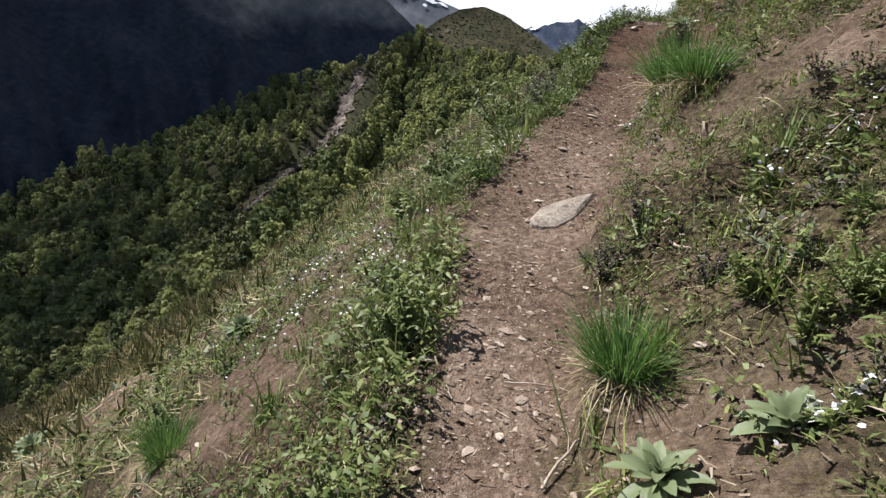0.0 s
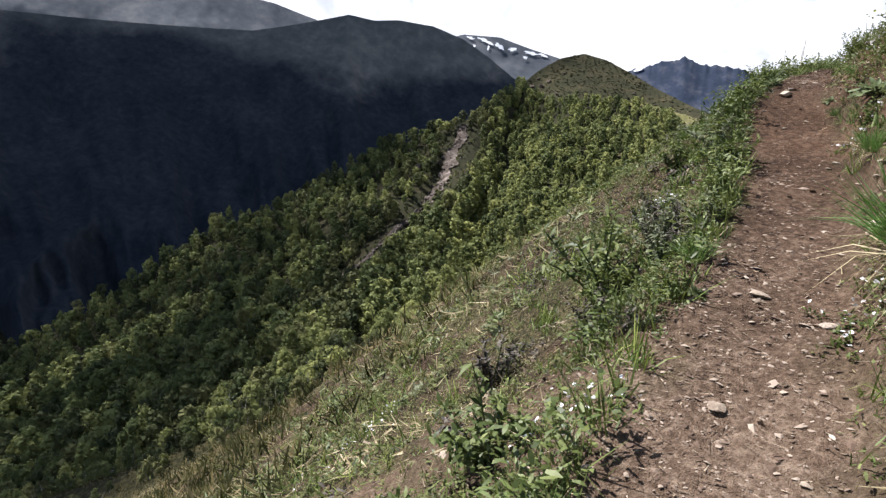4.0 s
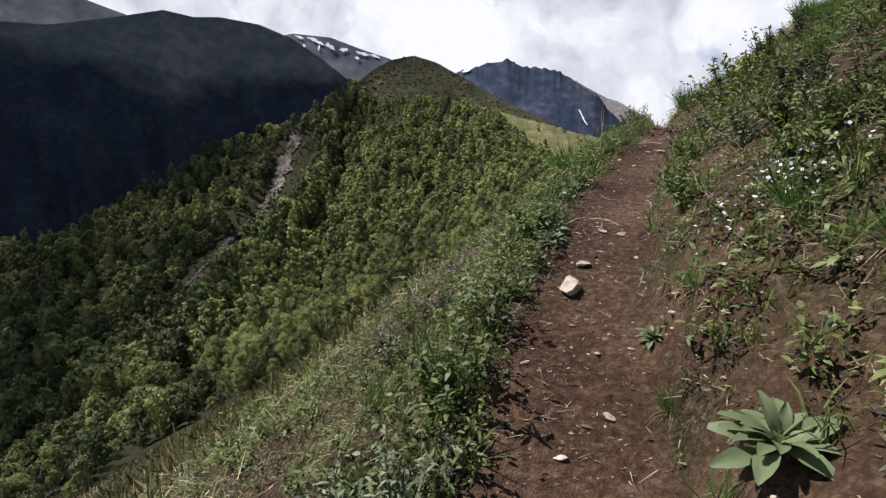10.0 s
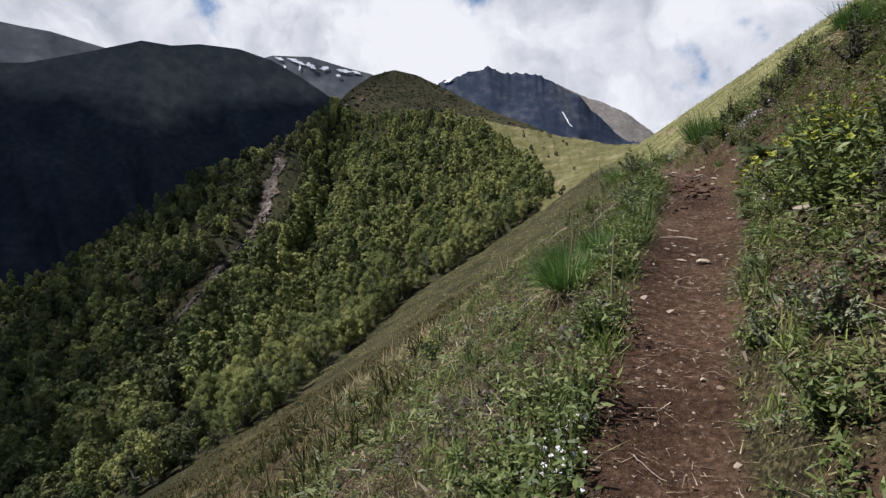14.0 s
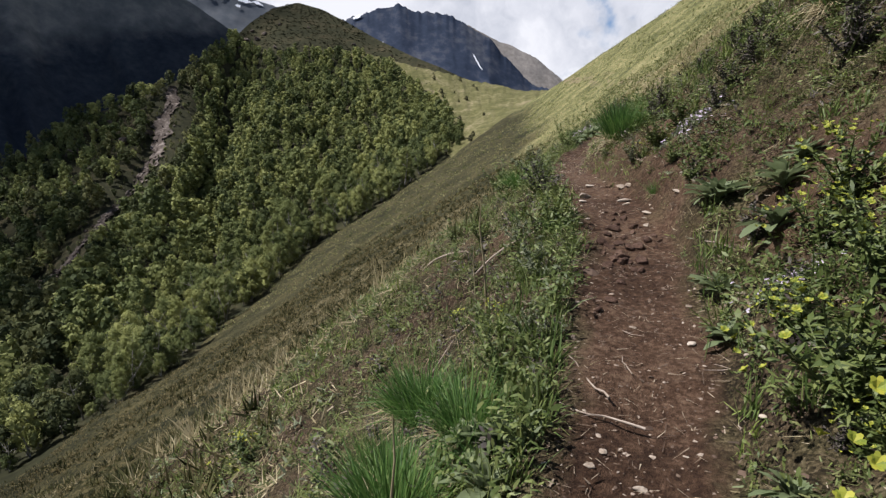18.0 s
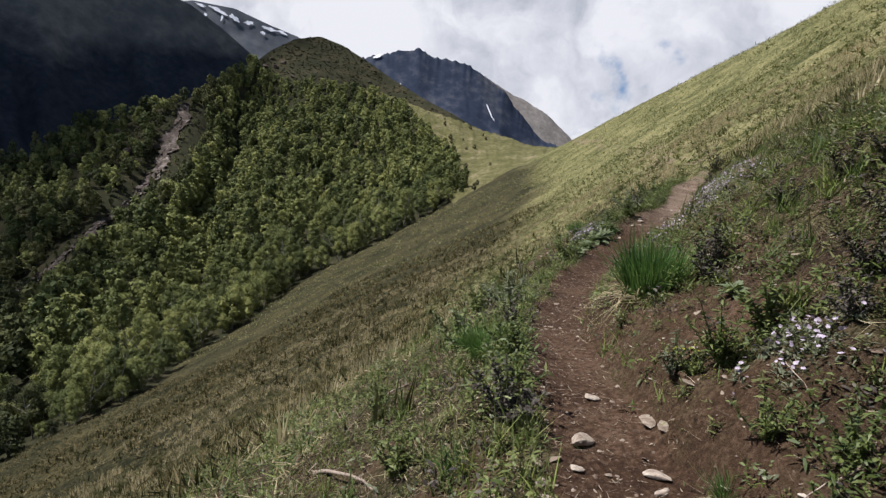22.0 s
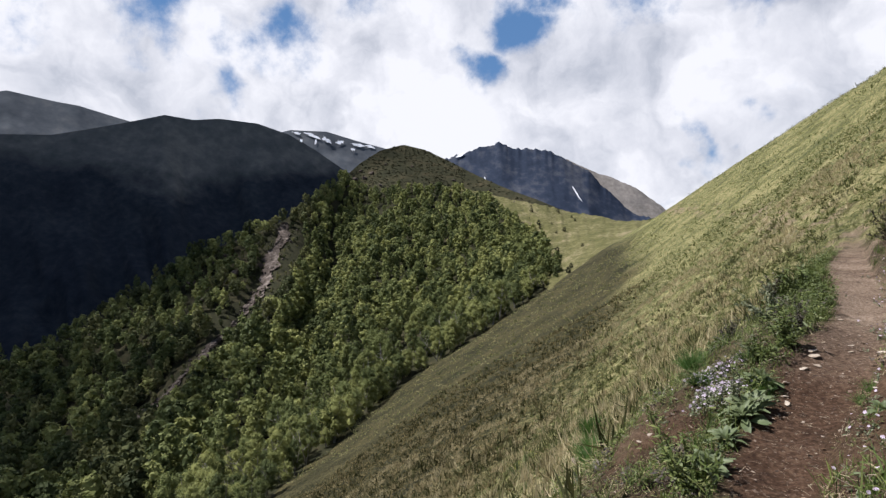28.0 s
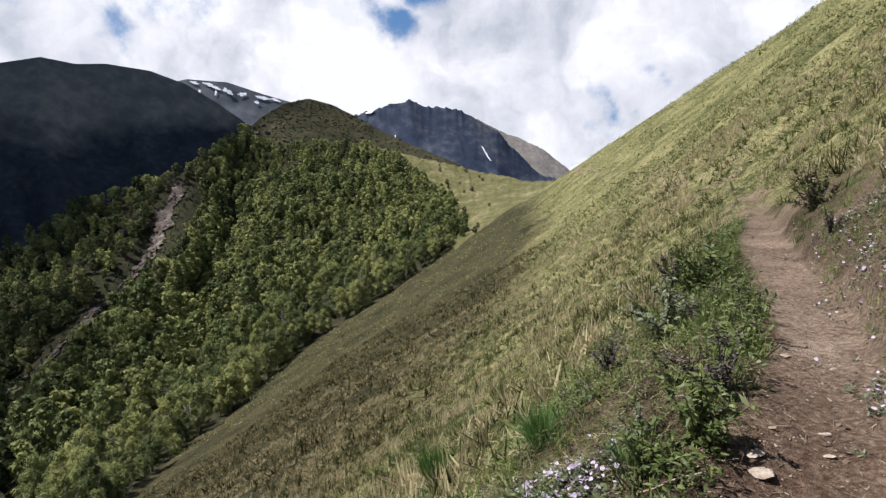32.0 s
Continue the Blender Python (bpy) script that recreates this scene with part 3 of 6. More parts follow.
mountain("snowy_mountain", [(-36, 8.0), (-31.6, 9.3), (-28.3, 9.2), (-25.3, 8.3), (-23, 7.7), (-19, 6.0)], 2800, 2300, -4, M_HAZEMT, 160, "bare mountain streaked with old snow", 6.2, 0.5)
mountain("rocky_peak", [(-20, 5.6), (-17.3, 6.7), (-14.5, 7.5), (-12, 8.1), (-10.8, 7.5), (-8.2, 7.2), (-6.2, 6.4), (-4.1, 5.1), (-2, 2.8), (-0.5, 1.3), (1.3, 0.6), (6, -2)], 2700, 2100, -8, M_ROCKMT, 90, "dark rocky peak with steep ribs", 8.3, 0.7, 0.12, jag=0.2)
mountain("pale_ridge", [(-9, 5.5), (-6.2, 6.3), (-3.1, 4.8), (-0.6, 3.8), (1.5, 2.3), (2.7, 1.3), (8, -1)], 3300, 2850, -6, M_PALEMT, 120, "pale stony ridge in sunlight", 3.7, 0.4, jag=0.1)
mountain("green_hill", [(-3, -0.6), (2.2, 0.9), (3.8, 1.4), (5.7, 1.8), (12, 2), (30, 2)], 1500, 1200, -8, M_SHRUB, 60, "far green hill behind the saddle", 5.5, 0.3)
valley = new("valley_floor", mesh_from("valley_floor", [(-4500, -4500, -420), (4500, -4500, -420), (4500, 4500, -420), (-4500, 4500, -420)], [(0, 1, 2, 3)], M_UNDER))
tagged(valley, "dark valley floor far below", "ground", kind="structure")

# ---- building blocks for plants ----
UP = np.array((0.0, 0.0, 1.0))


def unit(v):
    return v / np.maximum(np.linalg.norm(v, axis=-1, keepdims=True), 1e-9)


def leaf_strips(root, way, length, width, droop, profile, roll=None, fold=0.0):
    """Many leaves or blades at once: each is a strip along way that droops, with the widths of profile (along, width)."""
    n, k = len(root), len(profile)
    way = unit(way)
    side = unit(np.cross(way, UP) + 1e-4)
    if roll is not None:
        lift = np.cross(side, way)
        side = side * np.cos(roll)[:, None] + lift * np.sin(roll)[:, None]
    v = np.zeros((n, k, 2, 3))
    for i, (s, w) in enumerate(profile):
        mid = root + way * (length * s)[:, None] - UP * (droop * length * s * s)[:, None]
        v[:, i, 0] = mid - side * (width * w / 2)[:, None]
        v[:, i, 1] = mid + side * (width * w / 2)[:, None]
    base = (np.arange(n) * 2 * k)[:, None, None]
    rows = (np.arange(k - 1) * 2)[None, :, None]
    return v.reshape(-1, 3), (base + rows + np.array((0, 1, 3, 2))[None, None, :]).reshape(-1, 4)


def joined(parts):
    vs, fs, at = [], [], 0
    for v, f in parts:
        vs.append(v)
        fs.append(f + at)
        at += len(v)
    return np.concatenate(vs), np.concatenate(fs)


def ways(r, n, low, high):
    """Random ways between two elevations in degrees."""
    a, e = r.uniform(0, 2 * np.pi, n), np.radians(r.uniform(low, high, n))
    return np.stack([np.cos(a) * np.cos(e), np.sin(a) * np.cos(e), np.sin(e)], -1)


BLADE = ((0, 1.0), (0.5, 0.8), (1, 0.06))
OVAL = ((0, 0.3), (0.5, 1.0), (1, 0.12))


def tube(points, radii, sides=6):
    """A tapered tube through points."""
    pts, radii = np.asarray(points, float), np.asarray(radii, float)
    t = unit(np.gradient(pts, axis=0))
    ref = np.where(np.abs(t[:, 2:3]) > 0.9, (1.0, 0, 0), (0, 0, 1.0))
    a = unit(np.cross(t, ref))
    b = np.cross(t, a)
    ang = np.arange(sides) * 2 * np.pi / sides
    v = pts[:, None] + radii[:, None, None] * (a[:, None] * np.cos(ang)[None, :, None] + b[:, None] * np.sin(ang)[None, :, None])
    k = np.arange(sides)
    f = np.concatenate([np.stack([i * sides + k, i * sides + (k + 1) % sides, (i + 1) * sides + (k + 1) % sides, (i + 1) * sides + k], -1) for i in range(len(pts) - 1)])
    return v.reshape(-1, 3), f


def part(name, me, parent, label=""):
    ob = new(name, me)
    ob.parent = parent
    return tagged(ob, label)


# ---- the woods ----


CORE = unit(np.array([(1, 0, 0.2), (0, 1, -0.2), (-1, 0, 0.2), (0, -1, -0.2), (0.2, 0, 1), (-0.2, 0, -1)]))
CORE_FACES = np.array([(0, 1, 4), (1, 2, 4), (2, 3, 4), (3, 0, 4), (1, 0, 5), (2, 1, 5), (3, 2, 5), (0, 3, 5)])


def crown_arrays(seed, height, spread, lobes, leaves, size):
    """A crown of rounded clumps set round several limbs: a shaded inside under many small leaf sprays, with gaps between."""
    r = np.random.default_rng(seed)
    t = (np.arange(lobes) + 0.5) / lobes
    ca = np.arange(lobes) * 2.4 + r.uniform(-0.5, 0.5, lobes)
    reach = spread * 0.62 * np.sqrt(np.clip(1 - (2 * np.abs(t - 0.42)) ** 2 * 0.9, 0.02, 1)) * r.uniform(0.6, 1.2, lobes)
    centre = np.stack([np.cos(ca) * reach, np.sin(ca) * reach, height * (0.2 + 0.68 * t) + r.uniform(-0.3, 0.3, lobes)], -1)
    rad = spread * r.uniform(0.3, 0.5, lobes)
    n = lobes * leaves
    way = unit(r.normal(0, 1, (n, 3)) + (0, 0, 0.3) + 0.45 * np.repeat(unit(centre - (0, 0, height * 0.5)), leaves, 0))
    lump = 1 + 0.2 * np.sin(way[:, 0] * 6 + np.repeat(ca, leaves)) * np.sin(way[:, 1] * 5 + way[:, 2] * 4)
    p = np.repeat(centre, leaves, 0) + way * (np.repeat(rad, leaves) * lump * r.uniform(0.72, 1.12, n))[:, None] * (1, 1, 1.1)
    p[:, 2] = np.maximum(p[:, 2], height * 0.04)
    out = unit(way + r.normal(0, 0.38, p.shape))
    one = unit(np.cross(out, r.normal(0, 1, p.shape)))
    two = np.cross(out, one)
    k = (size * r.uniform(0.5, 1.1, n))[:, None]
    v = np.stack([p - one * k * 0.5 - two * k * 0.35, p + one * k * 0.55 - two * k * 0.3, p + two * k * r.uniform(0.4, 0.75, (n, 1))], 1)
    core = centre[:, None] + CORE[None] * rad[:, None, None] * 0.72
    vs = np.concatenate([v.reshape(-1, 3), core.reshape(-1, 3)])
    fs = np.concatenate([np.arange(n * 3).reshape(-1, 3), n * 3 + ((np.arange(lobes) * 6)[:, None, None] + CORE_FACES[None]).reshape(-1, 3)])
    return vs, fs


def trunk_arrays(seed, height, stems):
    r = np.random.default_rng(seed + 100)
    parts = []
    for s in range(stems):
        lean = r.normal(0, 0.12, 2) + (0 if stems == 1 else r.normal(0, 0.16, 2))
        h = np.linspace(-0.4, height * r.uniform(0.7, 0.9), 6)
        x = lean[0] * h + 0.1 * np.sin(h * 0.9 + s)
        y = lean[1] * h + 0.1 * np.cos(h * 0.8 + s)
        parts.append(tube(np.stack([x, y, h], -1), np.linspace(0.14, 0.03, 6) * (0.8 if stems > 1 else 1.1), 5))
        for b in range(3):
            z0 = height * r.uniform(0.25, 0.6)
            w = ways(r, 1, 20, 55)[0]
            start = np.array((np.interp(z0, h, x), np.interp(z0, h, y), z0))
            parts.append(tube([start, start + w * height * 0.12, start + w * height * 0.24 + (0, 0, 0.1)], (0.05, 0.035, 0.015), 4))
    return joined(parts)


TREES = [(7.0, 2.3, 12, 46, 0.5, 2), (6.0, 2.3, 10, 46, 0.5, 3), (8.4, 2.2, 13, 46, 0.52, 1), (5.0, 2.2, 9, 46, 0.46, 3), (7.8, 1.8, 11, 46, 0.48, 2),
         (6.2, 2.7, 12, 46, 0.52, 3), (3.8, 1.8, 8, 46, 0.42, 4), (9.2, 2.0, 13, 46, 0.5, 1)]
tree_crowns = [crown_arrays(11 + i, h, s, c, n, z) for i, (h, s, c, n, z, _) in enumerate(TREES)]
far_crowns = [crown_arrays(11 + i, h, s, c, 16, z * 1.75) for i, (h, s, c, n, z, _) in enumerate(TREES)]
tree_trunks = [trunk_arrays(31 + i, t[0], t[5]) for i, t in enumerate(TREES)]
near_crowns = [crown_arrays(11 + i, h, s, c, 165, z * 0.52) for i, (h, s, c, n, z, _) in enumerate(TREES)]
crown_meshes = [mesh_from("crown", *c, M_LEAF, False) for c in near_crowns]
dark_crowns = [mesh_from("crown", *c, M_LEAF_SHADED, False) for c in near_crowns]
trunk_meshes = [mesh_from("trunk", *t, M_BARK) for t in tree_trunks]

GULLY = [(-31.9, 1.0), (-32.7, -0.8), (-34.0, -4.3), (-36.0, -7.2), (-38.0, -9.1), (-40.8, -11.8), (-43.5, -14.3), (-46, -16.5)]
WOOD_TOP = [(-97, 90), (-27.5, 90), (-26.5, 3.9), (-24, 3.0), (-22.3, 3.4), (-17, 3.6), (-14, 2.6), (-12.2, 1.6), (-10.8, 0.2), (-9.2, -1.4), (-7.6, -3.4), (-6, -6)]


def slope_at(az, el):
    """The share v of the wooded slope at an elevation."""
    e0 = np.interp(az, [f[0] for f in FOOT], [f[1] for f in FOOT]) - 1.2
    e1 = np.interp(az, [c[0] for c in CREST], [c[1] for c in CREST])
    return np.clip((el - e0) / (e1 - e0), 0, 1)


def elevation(p):
    q = p - EYE
    return np.degrees(np.arctan2(q[..., 2], np.hypot(q[..., 0], q[..., 1])))


r = np.random.default_rng(5)
spots = []
taken = set()
az_try, v_try = r.uniform(-91, -6, 52000), r.uniform(0.0, 1.0, 52000) ** 0.9
pts = forest_slope(az_try, v_try)
els = elevation(pts)
tops = np.interp(az_try, [w[0] for w in WOOD_TOP], [w[1] for w in WOOD_TOP])
gully_az = np.interp(els, [g[1] for g in GULLY[::-1]], [g[0] for g in GULLY[::-1]])
for i in range(len(pts)):
    p = pts[i]
    cell = 3.0 if math.hypot(p[0], p[1] - 15) < 95 else 4.6
    key = (int(p[0] // cell), int(p[1] // cell), int(p[2] // 6))
    if key in taken or els[i] > tops[i] + r.normal(0, 0.25) or p[2] < land(p[0], p[1], False) + 0.3:
        continue
    off = az_try[i] - gully_az[i]
    if -0.55 - 0.4 * np.clip((-4 - els[i]) / 5, 0, 1) < off < 0.5 + 0.3 * value_noise(els[i] * 0.9, 4.0) and els[i] > -15.5 and r.random() < 0.92:
        continue
    if -4.5 < off < 1.6 and -7 < els[i] < 1 and r.random() < 0.4:
        continue
    short = 0.32 if -1.2 < off < 2.4 and -15.5 < els[i] < 0.5 else 1.0
    if els[i] > 0.2 and az_try[i] > -19 and r.random() < 0.25:
        continue
    taken.add(key)
    spots.append((p, az_try[i], v_try[i], short, off))
# young trees climbing the lower hillside below the start of the path
for x, y in np.stack([r.uniform(-110, -27, 1500), r.uniform(3, 40, 1500)], -1):
    key = (int(x // 3.4), int(y // 3.4), "low")
    d = math.hypot(x, y - 2)
    if key in taken or math.degrees(math.atan2(x + 0.9, y - 9.0)) > -53 + r.normal(0, 1) or d < 34 + 5 * value_noise(x * 0.12, y * 0.12):
        continue
    taken.add(key)
    spots.append((np.array((x, y, float(land(x, y)))), -60.0, 0.1, 0.36 + 0.3 * min(max((d - 40) / 60, 0), 1), -4.0))
# trees that the near hillside hides from the whole path are left out
walked = [np.array((float(trail_x(s)), s, float(trail_z(s)) + 1.7)) for s in (0.0, 1.5, 3.5, 8.0, 14.0, 20.5)]
steps = np.concatenate([np.linspace(1.5, 40, 60), np.linspace(42, 150, 40)])


def open_to_view(p):
    for eye in walked:
        line = p + (0, 0, 6) - eye
        far = np.linalg.norm(line)
        q = eye + (line / far) * steps[steps < far - 15][:, None]
        if (q[:, 2] > land(q[:, 0], q[:, 1], False)).all():
            return True
    return False


spots = [s for s in spots if open_to_view(s[0])]
order = sorted(range(len(spots)), key=lambda i: spots[i][2])
near_ids = set([i for i in order if -46 < spots[i][1] < -7.5][:230])
sizes = 0.62 + 0.85 * r.random(len(spots)) ** 1.3
kinds = r.integers(0, len(TREES), len(spots))
turns = r.uniform(0, 360, len(spots))
far_parts, dark_parts, bark_parts, far_tone, dark_tone = [], [], [], [], []
shade = r.random(len(spots))
for i, (p, az, v, short, off) in enumerate(spots):
    k, s = kinds[i], sizes[i] * short * (0.85 if v > 0.75 else 1.0) * min(max(math.hypot(p[0], p[1] - 15) / 125, 0.55), 1.0)
    # the cloud-shaded hollow and far spur get darker leaves: shade put into the colour
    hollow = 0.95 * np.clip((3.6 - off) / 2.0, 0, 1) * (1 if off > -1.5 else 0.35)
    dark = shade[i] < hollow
    if i in near_ids:
        tree = new("birch_tree")
        tree.matrix_world = pose(*p, 0, 0, turns[i]) @ Matrix.Scale(s, 4)
        tagged(tree, "bushy green birch tree at the lower edge of the wood", "tree", "birches along the wood's edge")
        part("trunk", trunk_meshes[k], tree, "pale birch trunk with limbs")
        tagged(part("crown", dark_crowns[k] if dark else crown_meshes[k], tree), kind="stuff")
    else:
        c, q = math.cos(radians(turns[i])), math.sin(radians(turns[i]))
        m = np.array(((c, q, 0), (-q, c, 0), (0, 0, 1))) * s
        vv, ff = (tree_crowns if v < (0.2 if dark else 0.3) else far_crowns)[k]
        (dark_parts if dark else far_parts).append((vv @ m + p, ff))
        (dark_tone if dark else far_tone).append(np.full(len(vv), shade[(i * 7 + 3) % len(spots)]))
        if v < 0.22:
            bark_parts.append((tree_trunks[k][0] @ m + p, tree_trunks[k][1]))
woods = new("woods", mesh_from("woods", *joined(far_parts), M_LEAF, False, {"tree": np.concatenate(far_tone)}))
tagged(woods, "dense green birch wood covering the mountainside", "woods", kind="stuff")
tagged(new("dark_woods", mesh_from("dark_woods", *joined(dark_parts), M_LEAF_SHADED, False, {"tree": np.concatenate(dark_tone)})), "trees of the hollow and far spur, shade put into their leaf colour", "woods", kind="stuff")
tagged(new("woods_trunks", mesh_from("woods_trunks", *joined(bark_parts), M_BARK)), "pale trunks in the birch wood", "woods", kind="stuff")

# low scrub on the rounded hilltop and bushes on the saddle
parts = []
scrub_bush = crown_arrays(90, 1.6, 1.5, 3, 10, 0.7)
for i in range(5200):
    az, v = r.uniform(-28, -7), r.uniform(0.62, 1.0)
    p = forest_slope(np.array(az), np.array(v))
    if elevation(p) < np.interp(az, [w[0] for w in WOOD_TOP], [w[1] for w in WOOD_TOP]) - 0.3 or (az > -15.5 and r.random() < 0.8):
        continue
    parts.append((scrub_bush[0] * r.uniform(0.2, 0.6) * (1.3, 1.3, 0.7) + p, scrub_bush[1]))
for i in range(30):
    az = r.uniform(-10.5, -4.5)
    p = forest_slope(np.array(az), np.array(r.uniform(0.1, 0.95)))
    parts.append((far_crowns[6][0] * r.uniform(0.3, 0.75) + p + (0, 0, 0.6), far_crowns[6][1]))
M_SCRUB = surface("low mountain scrub", island((0.016, 0.018, 0.008), (0.036, 0.037, 0.016), (0.075, 0.07, 0.03), 0.05, 0.5), 0.8, spec=0.15)
tagged(new("hilltop_scrub", mesh_from("hilltop_scrub", *joined(parts), M_SCRUB, False)), "low dark scrub on the rounded hilltop", "scrub", kind="stuff")

# the pale stony gully through the wood
M_SCREE = surface("pale scree", two_scale((0.026, 0.02, 0.015), (0.062, 0.047, 0.037), (0.25, 0.21, 0.18), 0.22, 0.9), 0.9, spec=0.2)
ge = np.linspace(GULLY[0][1], GULLY[-1][1], 90)
ga = np.interp(ge, [g[1] for g in GULLY[::-1]], [g[0] for g in GULLY[::-1]])
across = np.linspace(-1, 1, 9)
half = 0.25 + 0.32 * np.clip(value_noise(ge * 2.3 + 2, ge * 0 + 1.5), -0.62, 1) + 0.3 * np.exp(-((ge + 2.2) / 1.8) ** 2)
sa = ga[:, None] + across[None, :] * half[:, None] + 0.25 * value_noise(ge * 1.7, ge * 0)[:, None] + 0.12 * r.normal(0, 1, (90, 9))
sp = forest_slope(sa, slope_at(sa, ge[:, None] + 0 * sa))
sp = sp + unit(EYE - sp) * (0.9 + 1.6 * r.random(sa.shape))[..., None]
tagged(new("scree_gully", mesh_from("scree_gully", sp.reshape(-1, 3), grid_faces(*sa.shape)[:, ::-1], M_SCREE)), "pale stony gully running down through the wood", "gully", kind="structure")


def rock_mesh(name, seed, mat, flat=0.55, cuts=7, sub=2):
    """An angular stone: a ball cut by planes, with worn edges."""
    bm = bmesh.new()
    bmesh.ops.create_icosphere(bm, subdivisions=sub, radius=0.5)
    q = np.random.default_rng(seed)
    normals = unit(q.normal(0, 1, (cuts, 3)))
    depth = q.uniform(0.17, 0.36, cuts)
    for v in bm.verts:
        co = np.array(v.co)
        for n, d in zip(normals, depth):
            over = co @ n - d
            if over > 0:
                co = co - n * over * 0.92
        co = co * (1 + 0.06 * (q.random() - 0.5))
        v.co = Vector(co * (1.0, 0.72, flat))
    me = bpy.data.meshes.new(name)
    bm.to_mesh(me)
    bm.free()
    me.materials.append(mat)
    return me


for i, (az, el, size) in enumerate([(-38.6, -2.6, 9), (-37.4, -2.2, 7), (-36.5, -3.6, 8), (-40.2, -4.4, 9), (-43.6, -4.6, 8), (-35.4, -1.2, 7), (-39.2, -5.6, 6), (-25.7, 4.8, 6), (-24.9, 4.9, 5), (-34.6, -3.0, 6), (-26.4, 4.2, 4), (-25.2, 5.6, 4), (-24.2, 5.4, 4), (-22.9, 6.2, 3), (-20.4, 6.0, 3), (-23.4, 4.3, 4), (-16.5, 4.6, 3), (-13.2, 3.6, 3), (-11.0, 2.4, 3), (-9.4, 1.2, 2.5), (-8.3, 0.2, 2.5)]):
    p = forest_slope(np.array(az), slope_at(np.array(az), el))
    ob = new("rock_outcrop", rock_mesh("rock_outcrop", 50 + i, M_SCREE, 0.8, 9))
    ob.matrix_world = pose(*(p + unit(EYE - p) * 1.0), 20, 10, i * 47) @ Matrix.Scale(size, 4)
    tagged(ob, "weathered brown rock outcrop among the trees", "rock", "outcrops in the wood")

# loose boulders in the gully
r = np.random.default_rng(29)
boulders = [rock_mesh("boulder", 150 + i, M_SCREE, 0.7, 8, 1) for i in range(4)]
for i in range(90):
    el = r.uniform(-14.5, 0.6)
    az = np.interp(el, [g[1] for g in GULLY[::-1]], [g[0] for g in GULLY[::-1]]) + r.normal(0, 0.4 + 0.25 * (el > -5))
    p = forest_slope(np.array(az), slope_at(np.array(az), el))
    ob = new("boulder", boulders[i % 4])
    ob.matrix_world = pose(*(p + unit(EYE - p) * 0.9), 15, 5, i * 83) @ Matrix.Scale(r.uniform(0.8, 2.6), 4)
    tagged(ob, "pale boulder lying in the stony gully", "rock", "boulders in the gully")

# ---- old snow on the mountains ----
M_SNOW = surface("old snow", two_scale((0.62, 0.64, 0.68), (0.78, 0.79, 0.82), (0.88, 0.88, 0.9), 0.02, 0.1), 0.6)


def snow_patch(az, el, wide, tall, tilt, mount, seed):
    q = np.random.default_rng(seed)
    a = np.linspace(0, 2 * np.pi, 22, endpoint=False)
    rad = 1 + 0.35 * np.sin(2 * a + q.uniform(0, 6)) + 0.22 * np.sin(5 * a + q.uniform(0, 6)) + 0.12 * q.normal(0, 1, 22)
    x, y = rad * np.cos(a) * wide / 2, rad * np.sin(a) * tall / 2
    c, s = math.cos(radians(tilt)), math.sin(radians(tilt))
    ra, re = np.append(az + x * c - y * s, az), np.append(el + x * s + y * c, el)
    v = polar(ra, re, SURFACE[mount](ra, re) - 6)
    f = [(i, (i + 1) % 22, 22) for i in range(22)]
    ob = new("snow_patch", mesh_from("snow_patch", v, f, M_SNOW))
    tagged(ob, "patch of old white snow on the bare mountain", "snow", "snow patches")


for i, one in enumerate([(-31.0, 9.05, 0.8, 0.16, -6), (-29.6, 8.85, 1.3, 0.28, -14), (-28.3, 8.45, 0.7, 0.42, -30), (-29.3, 8.3, 0.16, 0.5, 0), (-27.1, 8.25, 0.75, 0.28, -8), (-30.6, 8.35, 0.3, 0.2, 0), (-25.4, 8.0, 1.2, 0.24, -4), (-24.3, 7.85, 0.9, 0.2, -10), (-25.9, 7.6, 0.3, 0.3, 0)]):
    snow_patch(*one, "snowy_mountain", i)
for i, one in enumerate([(-5.3, 3.25, 0.16, 0.95, 28), (-13.6, 4.6, 0.12, 0.5, 20), (-15.9, 6.95, 1.1, 0.16, 24), (-4.9, 2.6, 0.1, 0.4, 35)]):
    snow_patch(*one, "rocky_peak", 40 + i)


# ---- unseen cloud bank, added to shade the mountain across the valley and the far side of the wood ----
def cloud_lump(r, at, size):
    bm = bmesh.new()
    bmesh.ops.create_icosphere(bm, subdivisions=2, radius=1.0)
    v = np.array([x.co for x in bm.verts])
    f = np.array([[x.index for x in face.verts] for face in bm.faces])
    bm.free()
    k = r.uniform(0, 40)
    v = v * (1 + 0.22 * fractal(v[:, 0] * 1.7 + k, v[:, 1] * 1.7 + v[:, 2], 3))[:, None]
    return v * (size, size, size * 0.45) + at, f


r = np.random.default_rng(64)
lumps = []
